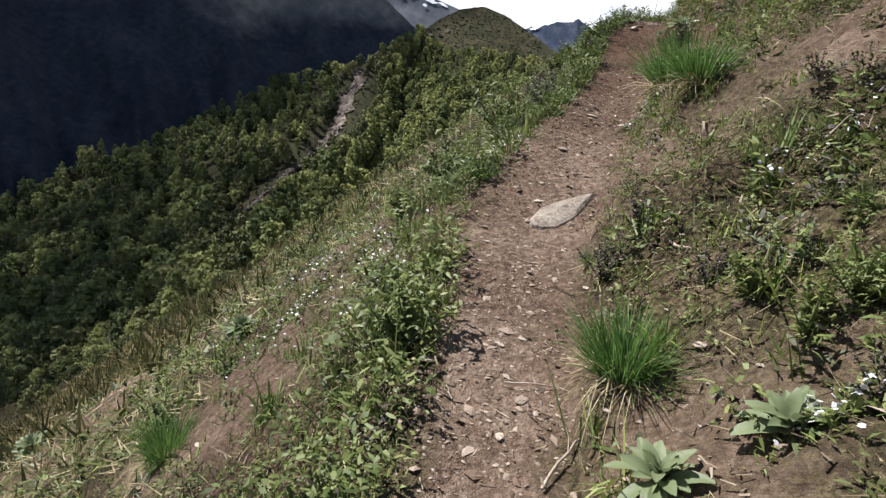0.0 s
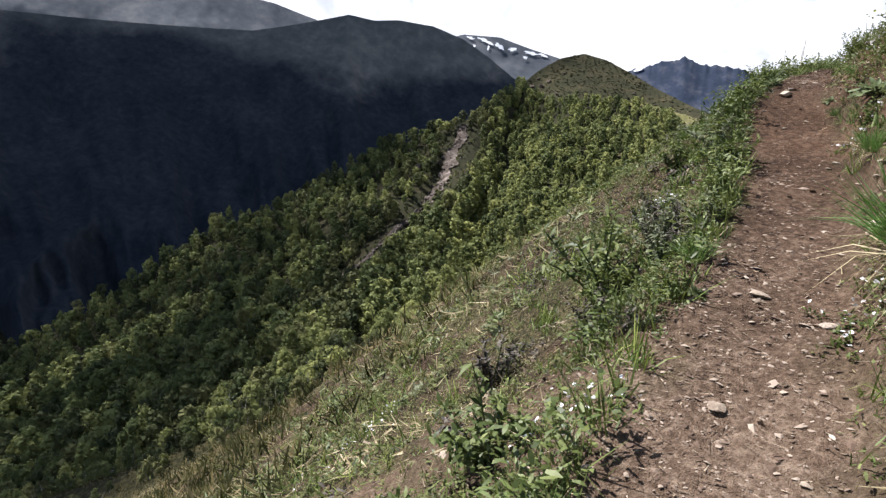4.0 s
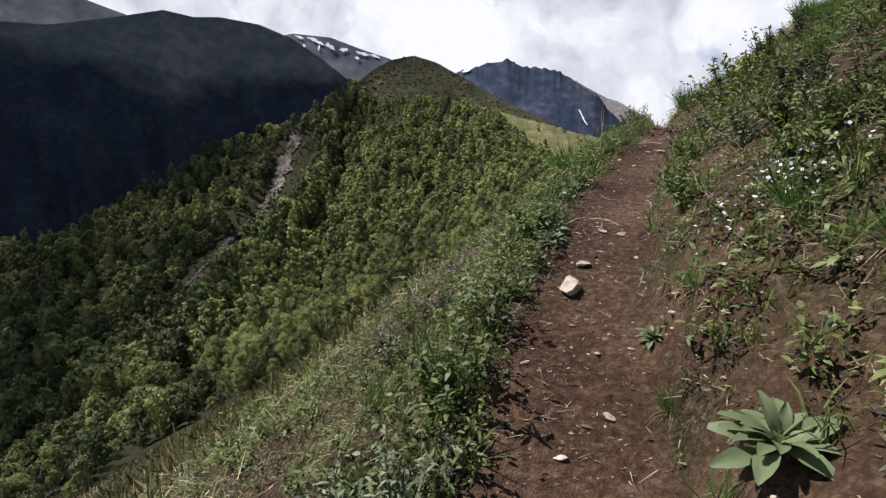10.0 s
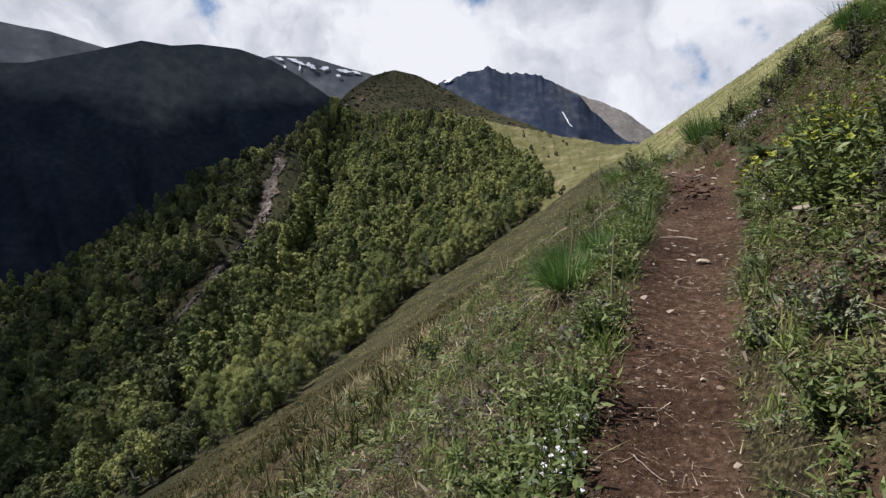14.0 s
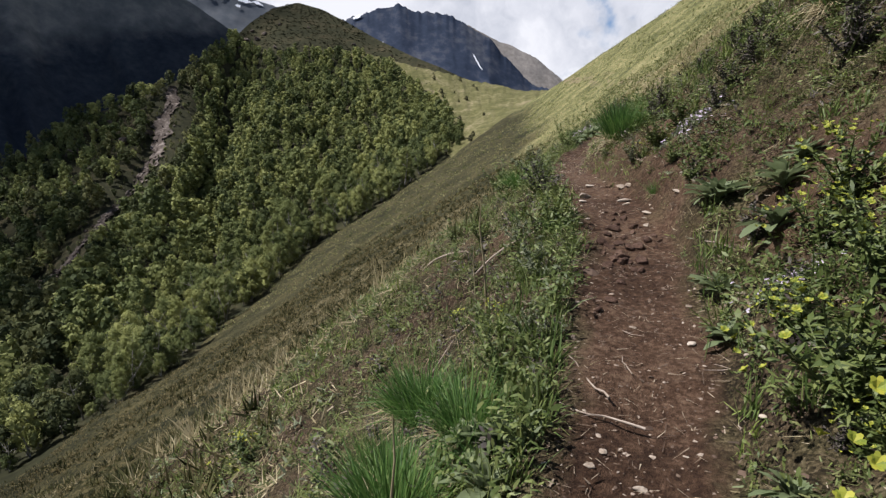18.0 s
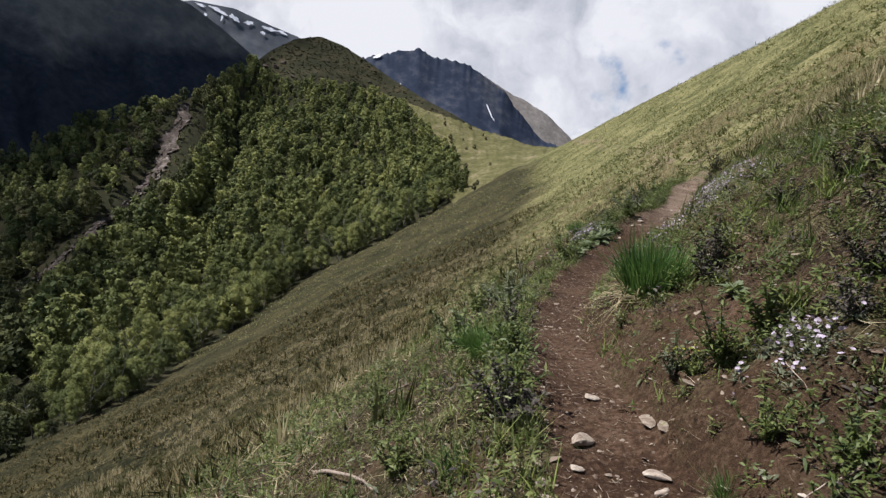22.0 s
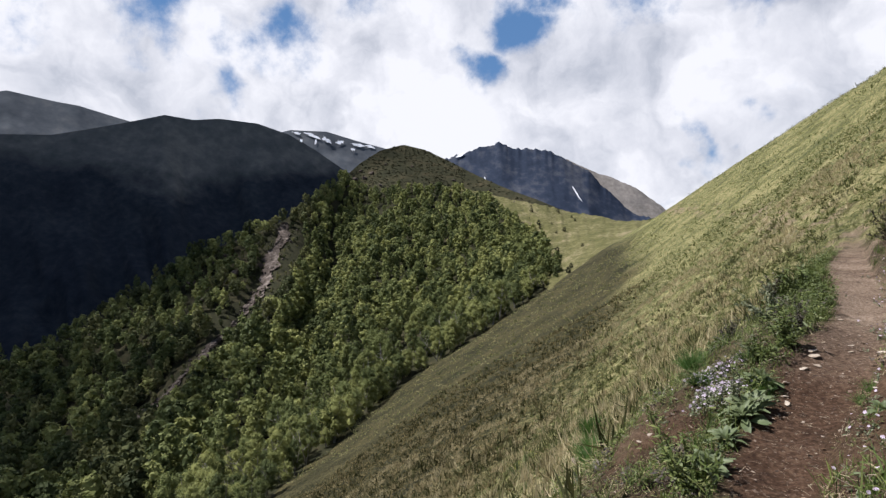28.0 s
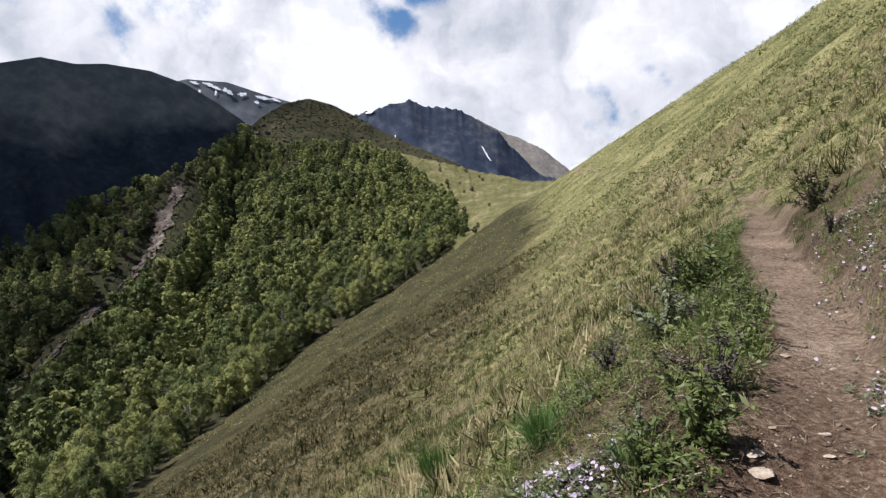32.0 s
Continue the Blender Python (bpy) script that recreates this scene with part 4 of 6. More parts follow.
for gap, near, far in ((46.0, 24, 520), (190.0, 500, 3300)):
    for gx_, gy_ in [(a, b) for a in np.arange(-3300, 0, gap) for b in np.arange(-700, 3000, gap)]:
        px, py = gx_ + r.uniform(-0.35, 0.35) * gap, gy_ + r.uniform(-0.35, 0.35) * gap
        d, az = math.hypot(px - EYE[0], py - EYE[1]), math.degrees(math.atan2(px - EYE[0], py - EYE[1]))
        edge = np.interp(d, (24, 90, 150, 300, 340, 380, 410, 460, 520, 800), (-52, -46, -38, -31.5, -27, -21, -14.5, -11, -16, -18))
        reach = np.interp(az, (-100, -58, -48, -40, -34, -27), (3300, 3100, 2700, 2480, 2420, 2330))
        if not near < d < min(far, reach) or az < -110 or az > edge - math.degrees(gap * 0.3 / d):
            continue
        ground_z = -15.0 if far < 600 else np.interp(d, (900, 2300), (-450, 300))
        lumps.append(cloud_lump(r, np.array((px, py, ground_z)) + np.array(sun_dir) * (2500 - ground_z) / sun_dir.z, gap * (r.uniform(0.78, 1.05) if far > 600 else r.uniform(0.4, 0.6) if az > -47 else r.uniform(0.5, 0.66))))
M_CLOUD = surface("cloud", two_scale((0.7, 0.7, 0.72), (0.8, 0.8, 0.81), (0.88, 0.88, 0.88), 0.002, 0.02), 1.0, spec=0.0, through_light=0.5)
tagged(new("cloud_bank", mesh_from("cloud_bank", *joined(lumps), M_CLOUD)), "unseen white cloud bank added to shade the far mountain and wood", "cloud", kind="stuff")

# ---- materials of the plants and stones by the path ----
M_BLADE = surface("fresh grass", island((0.042, 0.066, 0.010), (0.102, 0.147, 0.024), (0.22, 0.25, 0.062), 1.2, 0.7), 0.55, spec=0.35, through_light=0.25)
M_STRAW = surface("dry grass", island((0.13, 0.10, 0.05), (0.27, 0.22, 0.12), (0.44, 0.37, 0.23), 2.0, 0.7), 0.75, spec=0.25, through_light=0.15)
M_HERB = surface("herb leaves", island((0.03, 0.045, 0.010), (0.084, 0.113, 0.026), (0.2, 0.22, 0.07), 0.9, 0.5), 0.55, spec=0.35, through_light=0.25)
M_SILVER = surface("downy grey-green leaves", island((0.065, 0.08, 0.045), (0.13, 0.145, 0.085), (0.25, 0.26, 0.17), 1.5, 0.6), 0.8, spec=0.2, through_light=0.15)
M_BROAD = surface("broad green leaves", island((0.07, 0.1, 0.042), (0.13, 0.165, 0.075), (0.22, 0.25, 0.13), 3.0, 0.7), 0.55, spec=0.35, through_light=0.35)
M_DARKLEAF = surface("withered dark leaves", island((0.016, 0.012, 0.010), (0.046, 0.036, 0.028), (0.12, 0.105, 0.082), 3.0, 0.7), 0.7, spec=0.3)
M_YELLOW = surface("yellow-green bracts", island((0.1, 0.14, 0.018), (0.2, 0.23, 0.026), (0.38, 0.36, 0.045), 3.0, 0.7), 0.55, through_light=0.25)
M_WHITE = surface("white petals", island((0.45, 0.44, 0.43), (0.54, 0.53, 0.53), (0.66, 0.65, 0.66), 3.0, 0.7), 0.6, through_light=0.2)
M_PINK = surface("pale lilac petals", island((0.27, 0.21, 0.28), (0.43, 0.355, 0.43), (0.6, 0.53, 0.6), 3.0, 0.7), 0.6, through_light=0.2)
M_STEM = surface("green stems", two_scale((0.04, 0.06, 0.015), (0.08, 0.10, 0.03), (0.14, 0.14, 0.06), 3, 30), 0.7)


def stone_colour(n, l, p):
    a = noise_of(n, l, p, 14, 5, 0.65)
    b = noise_of(n, l, p, 90, 4, 0.6)
    base = ramp(n, l, calc(n, l, "MULTIPLY_ADD", b, 0.4, calc(n, l, "MULTIPLY", a, 0.6)), [(0.34, (0.17, 0.125, 0.095)), (0.5, (0.36, 0.3, 0.24)), (0.66, (0.58, 0.52, 0.43))])
    tone = n.new("ShaderNodeObjectInfo").outputs["Random"]
    return mixed(n, l, 1.0, base, ramp(n, l, tone, [(0.0, (0.6, 0.56, 0.52)), (0.5, (0.88, 0.86, 0.82)), (1.0, (1.0, 1.0, 1.0))]), "MULTIPLY")


M_STONE = surface("pale stone", stone_colour, 0.85, lambda n, l, p: (noise_of(n, l, p, 70, 5, 0.7), 0.5, 0.01), spec=0.3)
M_CLOD = surface("dark earth clod", two_scale((0.03, 0.018, 0.013), (0.07, 0.042, 0.03), (0.13, 0.085, 0.06), 12, 70), 0.95, lambda n, l, p: (noise_of(n, l, p, 80, 5, 0.7), 0.8, 0.01), spec=0.1)
M_TWIG = surface("bleached twig", two_scale((0.14, 0.10, 0.075), (0.28, 0.22, 0.17), (0.45, 0.38, 0.31), 10, 60), 0.85)


def at_ground(x, y, sink=0.0):
    return float(x), float(y), float(land(x, y)) - sink


def stand(ob, x, y, size, turn, sink=0.0, tilt=0.0):
    """Set a thing on the hillside."""
    ob.matrix_world = pose(*at_ground(x, y, sink), tilt * 0.5, -tilt, turn) @ Matrix.Scale(size, 4)
    return ob


# ---- grass tufts: blades of about one metre round a root, scaled when set ----


def tuft_mesh(seed, blades, spread, mats, lean=1.0, wide=0.0105):
    q = np.random.default_rng(seed)
    root = np.zeros((blades, 3))
    a, d = q.uniform(0, 2 * np.pi, blades), np.sqrt(q.random(blades)) * spread
    root[:, 0], root[:, 1] = np.cos(a) * d, np.sin(a) * d
    out = np.stack([np.cos(a), np.sin(a), 0 * a], -1)
    way = UP * q.uniform(0.8, 1.2, blades)[:, None] + out * lean * (0.25 + 0.9 * d / spread * q.random(blades))[:, None] + q.normal(0, 0.14, (blades, 3))
    length = q.uniform(0.45, 1.0, blades)
    v, f = leaf_strips(root, way, length, np.full(blades, wide) * q.uniform(0.6, 1.3, blades), q.uniform(0.05, 0.55, blades), ((0, 1.0), (0.5, 0.85), (1, 0.06)), q.uniform(-1, 1, blades))
    root2 = root[: blades // 3] * 1.15
    way2 = unit(ways(q, len(root2), -5, 45))
    v2, f2 = leaf_strips(root2, way2, q.uniform(0.3, 0.75, len(root2)), np.full(len(root2), 0.011), q.uniform(0.3, 0.9, len(root2)), BLADE, q.uniform(-1, 1, len(root2)))
    return mesh_from("foliage", v, f, mats[0], False), mesh_from("dry_foliage", v2, f2, mats[1], False)


M_FRESH = surface("fresh green blades", island((0.028, 0.07, 0.014), (0.07, 0.145, 0.028), (0.16, 0.25, 0.065), 1.5, 0.6), 0.55, spec=0.35, through_light=0.4)
tuft_library = [tuft_mesh(200 + i, n, sp, (M_FRESH, M_STRAW)) for i, (n, sp) in enumerate([(700, 0.24), (560, 0.2), (800, 0.28), (520, 0.22), (230, 0.2), (180, 0.24), (260, 0.22), (200, 0.18)])] + [tuft_mesh(209, 1150, 0.27, (M_FRESH, M_STRAW), 0.5, 0.0115)]


def grass_tuft(x, y, width, i):
    tuft = new("grass_tuft")
    green, dead = tuft_library[8 if width > 0.75 else i % 4 + (0 if width > 0.4 else 4)]
    tagged(part("foliage", green, tuft), kind="stuff")
    tagged(part("dry_foliage", dead, tuft, "bleached dry blades hanging from the base"), kind="stuff")
    stand(tuft, x, y, width * (0.82 if width <= 0.75 else 0.72), i * 67, 0.02)
    tagged(tuft, "tall fresh green grass tuft with dry blades at its base" if width > 0.5 else "small green grass tuft on the hillside", "grass tuft", "grass tufts by the path")


# ---- broad-leaved rosettes ----


def broad_leaf(seed):
    q = np.random.default_rng(seed)
    rows = 7
    s = np.linspace(0, 1, rows)
    w = 0.15 * np.sin(np.pi * np.clip((s - 0.2) / 0.83, 0, 1)) ** 0.75 * q.uniform(0.85, 1.15) + 0.014
    z = 0.44 * s - 0.66 * s * s * q.uniform(0.6, 1.2)
    v = []
    for k in range(rows):
        for j in (-1, -0.5, 0, 0.5, 1):
            v.append((s[k], j * w[k], z[k] + 0.10 * abs(j) * w[k] * 3 + 0.022 * math.sin(9 * s[k] + 2 * j + seed)))
    return mesh_from("leaf", v, grid_faces(rows, 5), M_BROAD)


leaf_library = [broad_leaf(i) for i in range(4)]


def rosette(x, y, width, i):
    plant = new("rosette_plant")
    q = np.random.default_rng(600 + i)
    count = 26 + i % 6
    for k in range(count):
        ob = part("leaf", leaf_library[(k + i) % 4], plant)
        ring = k / count
        ob.matrix_basis = pose(0, 0, 0.03 + 0.05 * ring, q.uniform(-22, 22), -6 - 62 * ring + q.uniform(-14, 14), k * 137.5 + q.uniform(-12, 12)) @ Matrix.Scale(0.54 - 0.2 * ring + q.uniform(-0.06, 0.06), 4)
    stand(plant, x, y, width * 0.9, i * 31, 0.01, 14)
    tagged(plant, "low plant with broad pale green leaves in bare earth", "plant", "broad-leaved plants by the path")


# ---- bushes and herbs ----


def herb_mesh(seed, stems, leaves, long, wide, lean, mat, prof=OVAL):
    """Stems with leaves up their length; one unit high."""
    q = np.random.default_rng(seed)
    tubes, roots, ws = [], [], []
    for s in range(stems):
        w = ways(q, 1, 90 - lean, 88)[0]
        h = q.uniform(0.55, 1.0)
        bend = q.normal(0, 0.12, 3)
        pts = np.array([w * h * t + bend * t * t for t in (0, 0.35, 0.7, 1.0)])
        tubes.append(tube(pts, (0.014, 0.012, 0.009, 0.005), 4))
        t = q.uniform(0.12, 1.0, leaves)
        roots.append(np.stack([np.interp(t, (0, 0.35, 0.7, 1.0), pts[:, k]) for k in range(3)], -1))
        ws.append(ways(q, leaves, -5, 60))
    roots, ws = np.concatenate(roots), np.concatenate(ws)
    n = len(roots)
    v, f = leaf_strips(roots, ws, long * q.uniform(0.6, 1.3, n), wide * q.uniform(0.7, 1.2, n), q.uniform(0, 0.6, n), prof, q.uniform(-0.8, 0.8, n))
    return mesh_from("stem", *joined(tubes), M_STEM), mesh_from("foliage", v, f, mat, False)


herb_library = [herb_mesh(300 + i, 13, 42, 0.15, 0.05, 48, M_HERB) for i in range(2)] + [herb_mesh(310, 15, 44, 0.15, 0.04, 52, M_HERB), herb_mesh(311, 14, 46, 0.11, 0.034, 55, M_SILVER)]
dark_library = [herb_mesh(320 + i, 13, 70, 0.1, 0.036, 50, M_DARKLEAF) for i in range(3)]
yellow_library = [herb_mesh(330 + i, 13, 52, 0.13, 0.042, 42, M_HERB) for i in range(2)]


def leafy(name, library, x, y, size, i, label, category, group):
    plant = new(name)
    stems, leaves = library[i % len(library)]
    tagged(part("stem", stems, plant), kind="stuff")
    tagged(part("foliage", leaves, plant), kind="stuff")
    stand(plant, x, y, size, i * 53, 0.02, 8)
    return tagged(plant, label, category, group)


def head_mesh(name, seed, petals, long, wide, cup, mat):
    q = np.random.default_rng(seed)
    a = np.arange(petals) * 2 * np.pi / petals + q.uniform(-0.15, 0.15, petals)
    w = np.stack([np.cos(a), np.sin(a), np.full(petals, cup)], -1)
    v, f = leaf_strips(np.zeros((petals, 3)), w, long * q.uniform(0.85, 1.15, petals), np.full(petals, wide), np.full(petals, 0.35), ((0, 0.3), (0.55, 1.0), (1, 0.5)))
    return mesh_from(name, v, f, mat, False)


bract_heads = [head_mesh("bract_head", 340 + i, 9, 0.075, 0.036, 1.3, M_YELLOW) for i in range(2)]
white_heads = [head_mesh("blossom", 350 + i, 6, 0.016, 0.014, 0.35, M_WHITE) for i in range(3)]
pink_heads = [head_mesh("blossom", 360 + i, 7, 0.017, 0.014, 0.4, M_PINK) for i in range(3)]


def yellow_plant(x, y, width, i):
    size = max(width * 0.85, 0.16)
    plant = leafy("spurge_plant", yellow_library, x, y, size, i, "leafy plant with yellow-green flower heads on the bank", "plant", "yellow-green plants")
    q = np.random.default_rng(700 + i)
    tops = ways(q, 9, 25, 85)
    for k in range(54):
        w = tops[k % 9] + q.normal(0, 0.13, 3)
        w = w * q.uniform(0.82, 1.0) / max(np.linalg.norm(w), 0.5)
        ob = part("bract_head", bract_heads[k % 2], plant, "yellow-green flower head")
        ob.matrix_basis = pose(*w, q.uniform(-35, 35), q.uniform(-35, 35), k * 40) @ Matrix.Scale(q.uniform(0.45, 0.85), 4)


def flower_clump(x, y, width, i, heads, colour):
    """A mat of small leaves with blossoms on short stalks, laid along the slope."""
    clump = new("flower_clump")
    q = np.random.default_rng(800 + i)
    n = int(np.clip(24 + 75 * width, 24, 75)) if colour == "white" else int(np.clip(60 + 170 * width, 70, 170))
    px, py = x + q.normal(0, 0.38, n) * width, y + q.normal(0, 0.42, n) * width
    pz = land(px, py)
    base = np.array(at_ground(x, y))
    pts = np.stack([px, py, pz], -1) - base
    m = 9
    roots = np.repeat(pts, m, 0) + q.normal(0, 0.012, (n * m, 3))
    v, f = leaf_strips(roots, ways(q, n * m, 5, 75), q.uniform(0.02, 0.05, n * m), q.uniform(0.008, 0.015, n * m), q.uniform(0, 0.5, n * m), OVAL)
    clump.location = base
    tagged(part("foliage", mesh_from("foliage", v, f, M_SILVER if colour == "lilac" else M_HERB, False), clump), kind="stuff")
    scale = (0.65 if y < 6 else 0.66) * (0.8 if colour == "white" else 1.0)
    for k in range(n):
        ob = part("blossom", heads[k % 3], clump)
        ob.matrix_basis = pose(*(pts[k] + (0, 0, q.uniform(0.03, 0.07))), q.uniform(-40, 10), q.uniform(-60, 5), k * 50) @ Matrix.Scale(scale * q.uniform(0.75, 1.25), 4)
    tagged(clump, f"low clump of small {colour} flowers on the slope", "flowers", f"{colour} flower clumps")


# ---- where they stand: x, y, width ----


def beside(x, y, reach):
    """The same place, moved off the bare path when a plant of that reach would stand in it."""
    c, w = float(trail_x(y)), float(trail_w(y))
    return c + math.copysign(max(abs(x - c), w + reach), x - c)


TUFTS_A = [(-0.07, 1.85, 0.43), (-0.09, 4.05, 0.57), (-1.17, 3.45, 0.27), (-1.46, 1.93, 0.16), (-2.2, 2.12, 0.44), (0.48, 2.14, 0.16), (-0.26, 4.75, 0.63), (-0.36, 2.72, 0.2), (-1.03, 5.17, 0.32), (-0.45, 6.4, 0.36), (-0.45, 6.34, 0.27), (-0.76, 7.85, 0.16), (-1.53, 12.36, 0.59), (-1.3, 12.72, 0.5), (-1.62, 12.75, 0.45), (-1.8, 11.83, 0.33), (1.23, 14.16, 0.63), (-1.6, 13.25, 0.54), (-0.08, 17.6, 0.88), (-0.27, 22.96, 0.35), (-1.5, 27.52, 0.8), (-0.21, 23.95, 0.4)]
TUFTS_B = [(-1.31, 25.18, 0.53), (-1.36, 25.13, 0.54), (0.67, 21.77, 0.19), (-0.98, 18.7, 0.25), (-1.2, 17.3, 0.45), (0.17, 23.1, 0.34), (-1.52, 13.16, 0.52), (-1.21, 12.48, 0.34), (-1.4, 25.75, 0.64), (0.11, 22.1, 0.29), (0.72, 21.77, 0.12), (-1.18, 15.82, 0.31), (-0.88, 14.9, 0.31), (-0.14, 15.41, 0.24), (-1.07, 19.05, 0.37), (-1.2, 17.2, 0.27), (-0.19, 24.16, 0.42), (-1.3, 24.6, 0.42), (0.2, 10.3, 0.4), (0, 8.9, 0.35), (1.3, 16.1, 0.8), (0.3, 8.3, 0.35), (-0.3, 8.25, 0.3), (-0.62, 8.2, 0.25), (-0.1, 7.8, 0.35), (0.15, 7.95, 0.35)]
DARK = [(-0.25, 2.47, 0.26), (-0.17, 2.71, 0.15), (0.39, 3.02, 0.2), (0.52, 2.8, 0.19), (-2.03, 4.82, 0.53), (-1.53, 4.83, 0.36), (-1.44, 5.63, 0.4), (-0.15, 2.61, 0.25), (-1.29, 5.49, 0.38), (-1.71, 6.39, 0.34), (-0.11, 9.69, 0.4), (-0.37, 6.05, 0.26), (0.4, 9.87, 0.24), (-0.08, 9.19, 0.31), (-1.35, 7.47, 0.14), (0.97, 15.13, 0.67), (-0.03, 10.83, 0.29), (-0.83, 17.56, 0.42), (0.26, 17.44, 0.44), (1.41, 28.24, 0.71), (0.66, 23.49, 0.46), (0.31, 25.19, 0.43), (2.66, 27.02, 0.41), (0.19, 17.34, 0.38), (2.85, 28.77, 0.83), (-1.9, 9.07, 0.23), (1.47, 27.07, 0.36), (-1.47, 12.84, 0.27), (-0.32, 6.03, 0.33), (-0.93, 16.01, 0.45), (-1.6, 15.74, 0.21), (-0.2, 12.23, 0.22), (0.55, 16.14, 0.45), (0.75, 16.3, 0.45), (0.4, 15.9, 0.35), (1.75, 16.3, 0.5), (1.95, 16, 0.45), (0.71, 17.7, 0.4), (1, 17.6, 0.45), (1.2, 17.5, 0.4), (0.35, 9.2, 0.3), (0, 8.75, 0.26), (-0.1, 11.1, 0.3), (0.1, 13.9, 0.35), (-0.35, 9.6, 0.28), (0.46, 1.44, 0.2), (0.12, 2.1, 0.22)]
ROSETTES = [(0.32, 1.46, 0.26), (0.08, 1.39, 0.26), (-0.48, 7.39, 0.37), (-1.45, 7.38, 0.3), (-1.31, 9.18, 0.26), (-0.62, 9.38, 0.14), (-1.21, 12.29, 0.32), (-1.16, 12.52, 0.36), (0.16, 13.83, 0.42), (-0.2, 13.18, 0.3), (0.45, 14.28, 0.32), (-0.01, 21.61, 0.39), (-0.24, 21.28, 0.32), (0.58, 21.17, 0.19), (-0.78, 8.22, 0.17), (-1.18, 9.02, 0.22), (-0.5, 11.46, 0.22), (0.12, 22.21, 0.37), (-1.05, 4.76, 0.08), (-1.22, 2.5, 0.3), (-1.31, 3.35, 0.34), (-2.62, 3.13, 0.32), (0.06, 14.53, 0.3), (0.18, 16.73, 0.22), (0.08, 21.76, 0.43), (-0.39, 20.88, 0.35), (-4.87, 3.16, 0.38), (-2.6, 3.14, 0.29), (-0.15, 13.62, 0.36), (-0.36, 12.11, 0.23), (0.05, 14.48, 0.48), (0.3, 14.15, 0.45), (0.02, 12.28, 0.32), (-1.26, 12.58, 0.32)]
YELLOWS = [(-0.09, 12.78, 0.31), (-1.34, 13.93, 0.27), (-0.12, 16.2, 0.22), (-4.01, 34.87, 1), (-4.14, 33.84, 0.91), (-0.02, 16.1, 0.2), (-3.32, 14.68, 0.41), (0.38, 13.6, 0.48), (0.22, 13.43, 0.39), (0.2, 12.65, 0.31), (-0.17, 12.05, 0.23), (0.45, 13.2, 0.27), (-0.15, 8.6, 0.3), (-0.12, 12.35, 0.5), (0.12, 12.75, 0.42), (-0.2, 11.5, 0.6), (-0.05, 11.9, 0.55), (0, 11.3, 0.5)]
HERBS_A = [(-0.86, 1.96, 0.37), (-1.54, 3.84, 0.47), (-1.68, 5.43, 0.69), (-1.38, 5.49, 0.53), (-1.25, 6.62, 0.44), (-1.63, 3.37, 0.41), (-1.61, 5.39, 0.39), (-1.28, 7.25, 0.49), (-1.14, 6.12, 0.33), (-1.05, 5.69, 0.24), (-1.56, 5.12, 0.36), (-1.26, 4.53, 0.22), (-1.36, 7.73, 0.42), (-1.24, 9.15, 0.36), (-1.27, 6.67, 0.38), (-1.09, 5.65, 0.31), (-0.51, 7.07, 0.25), (-1.39, 8.43, 0.28), (-1.22, 11.12, 0.34), (-0.66, 9.6, 0.25), (-0.12, 12.16, 0.31), (-1.12, 11.93, 0.28), (-1.58, 10.19, 0.35), (-1.03, 14.14, 0.39)]
HERBS_B = [(-0.81, 16.24, 0.44), (-1.07, 13.15, 0.27), (-0.91, 14.99, 0.45), (-1.09, 18.51, 0.56), (-1.4, 17.7, 0.48), (-1.99, 17.55, 0.33), (-0.32, 20.74, 0.53), (0, 21.87, 0.47), (-1.49, 19.97, 0.53), (1.5, 27.06, 0.8), (1.05, 24.38, 0.44), (0.82, 25.57, 0.72), (0.44, 23.04, 0.44), (0.24, 22.97, 0.41), (1.34, 26.89, 0.7), (-2, 8.56, 0.31), (-1.72, 7.32, 0.43), (-0.67, 10.81, 0.19), (-0.66, 9.6, 0.27), (-0.73, 10.73, 0.24), (-0.9, 16.99, 0.35), (-1.53, 16.14, 0.42), (-0.02, 15.47, 0.27), (-1.18, 15.17, 0.32), (0.16, 15.24, 0.26), (0.01, 15, 0.27), (-1.19, 13.18, 0.35), (-1.06, 13.32, 0.29), (-0.14, 11.9, 0.26), (0.47, 22.95, 0.24), (0.07, 22.28, 0.25), (0.24, 23.27, 0.26), (-0.65, 8.9, 0.28), (-0.64, 9.3, 0.3), (-0.02, 16.1, 0.4), (-0.2, 16.3, 0.35), (0.2, 16.2, 0.4), (-0.25, 8.55, 0.3), (0, 8.2, 0.35), (-0.12, 8.85, 0.35), (0.2, 8.5, 0.4), (-0.1, 7.72, 0.3), (0, 7.42, 0.3), (-0.35, 9.4, 0.35), (-0.22, 9.05, 0.35), (0.3, 8.15, 0.4), (-0.58, 10, 0.32), (-0.45, 10.4, 0.36), (0.34, 1.72, 0.26), (0.22, 1.9, 0.26), (0.44, 1.75, 0.24), (0.32, 2, 0.26), (-2.55, 2.4, 0.3), (-2.3, 2.65, 0.26)]
WHITES = [(-3.24, 5.2, 0.47), (-1.29, 2.43, 0.16), (0.46, 2.55, 0.22), (0.27, 2.62, 0.15), (0.36, 1.42, 0.1), (-0.4, 4.75, 0.27), (-2.28, 3.61, 0.44), (-1.47, 2.74, 0.19), (-1.67, 6.5, 0.21), (-0.51, 7.01, 0.22), (-0.45, 8.41, 0.27), (-1.67, 6.48, 0.17), (-0.42, 8.39, 0.33), (-1.36, 10.26, 0.19), (-1.35, 10.02, 0.17), (-0.27, 8.39, 0.15), (-0.4, 4.7, 0.31), (-1.6, 3.1, 0.4), (-1.95, 2.75, 0.35), (-1.35, 3.95, 0.3), (-0.3, 8.38, 0.22)]
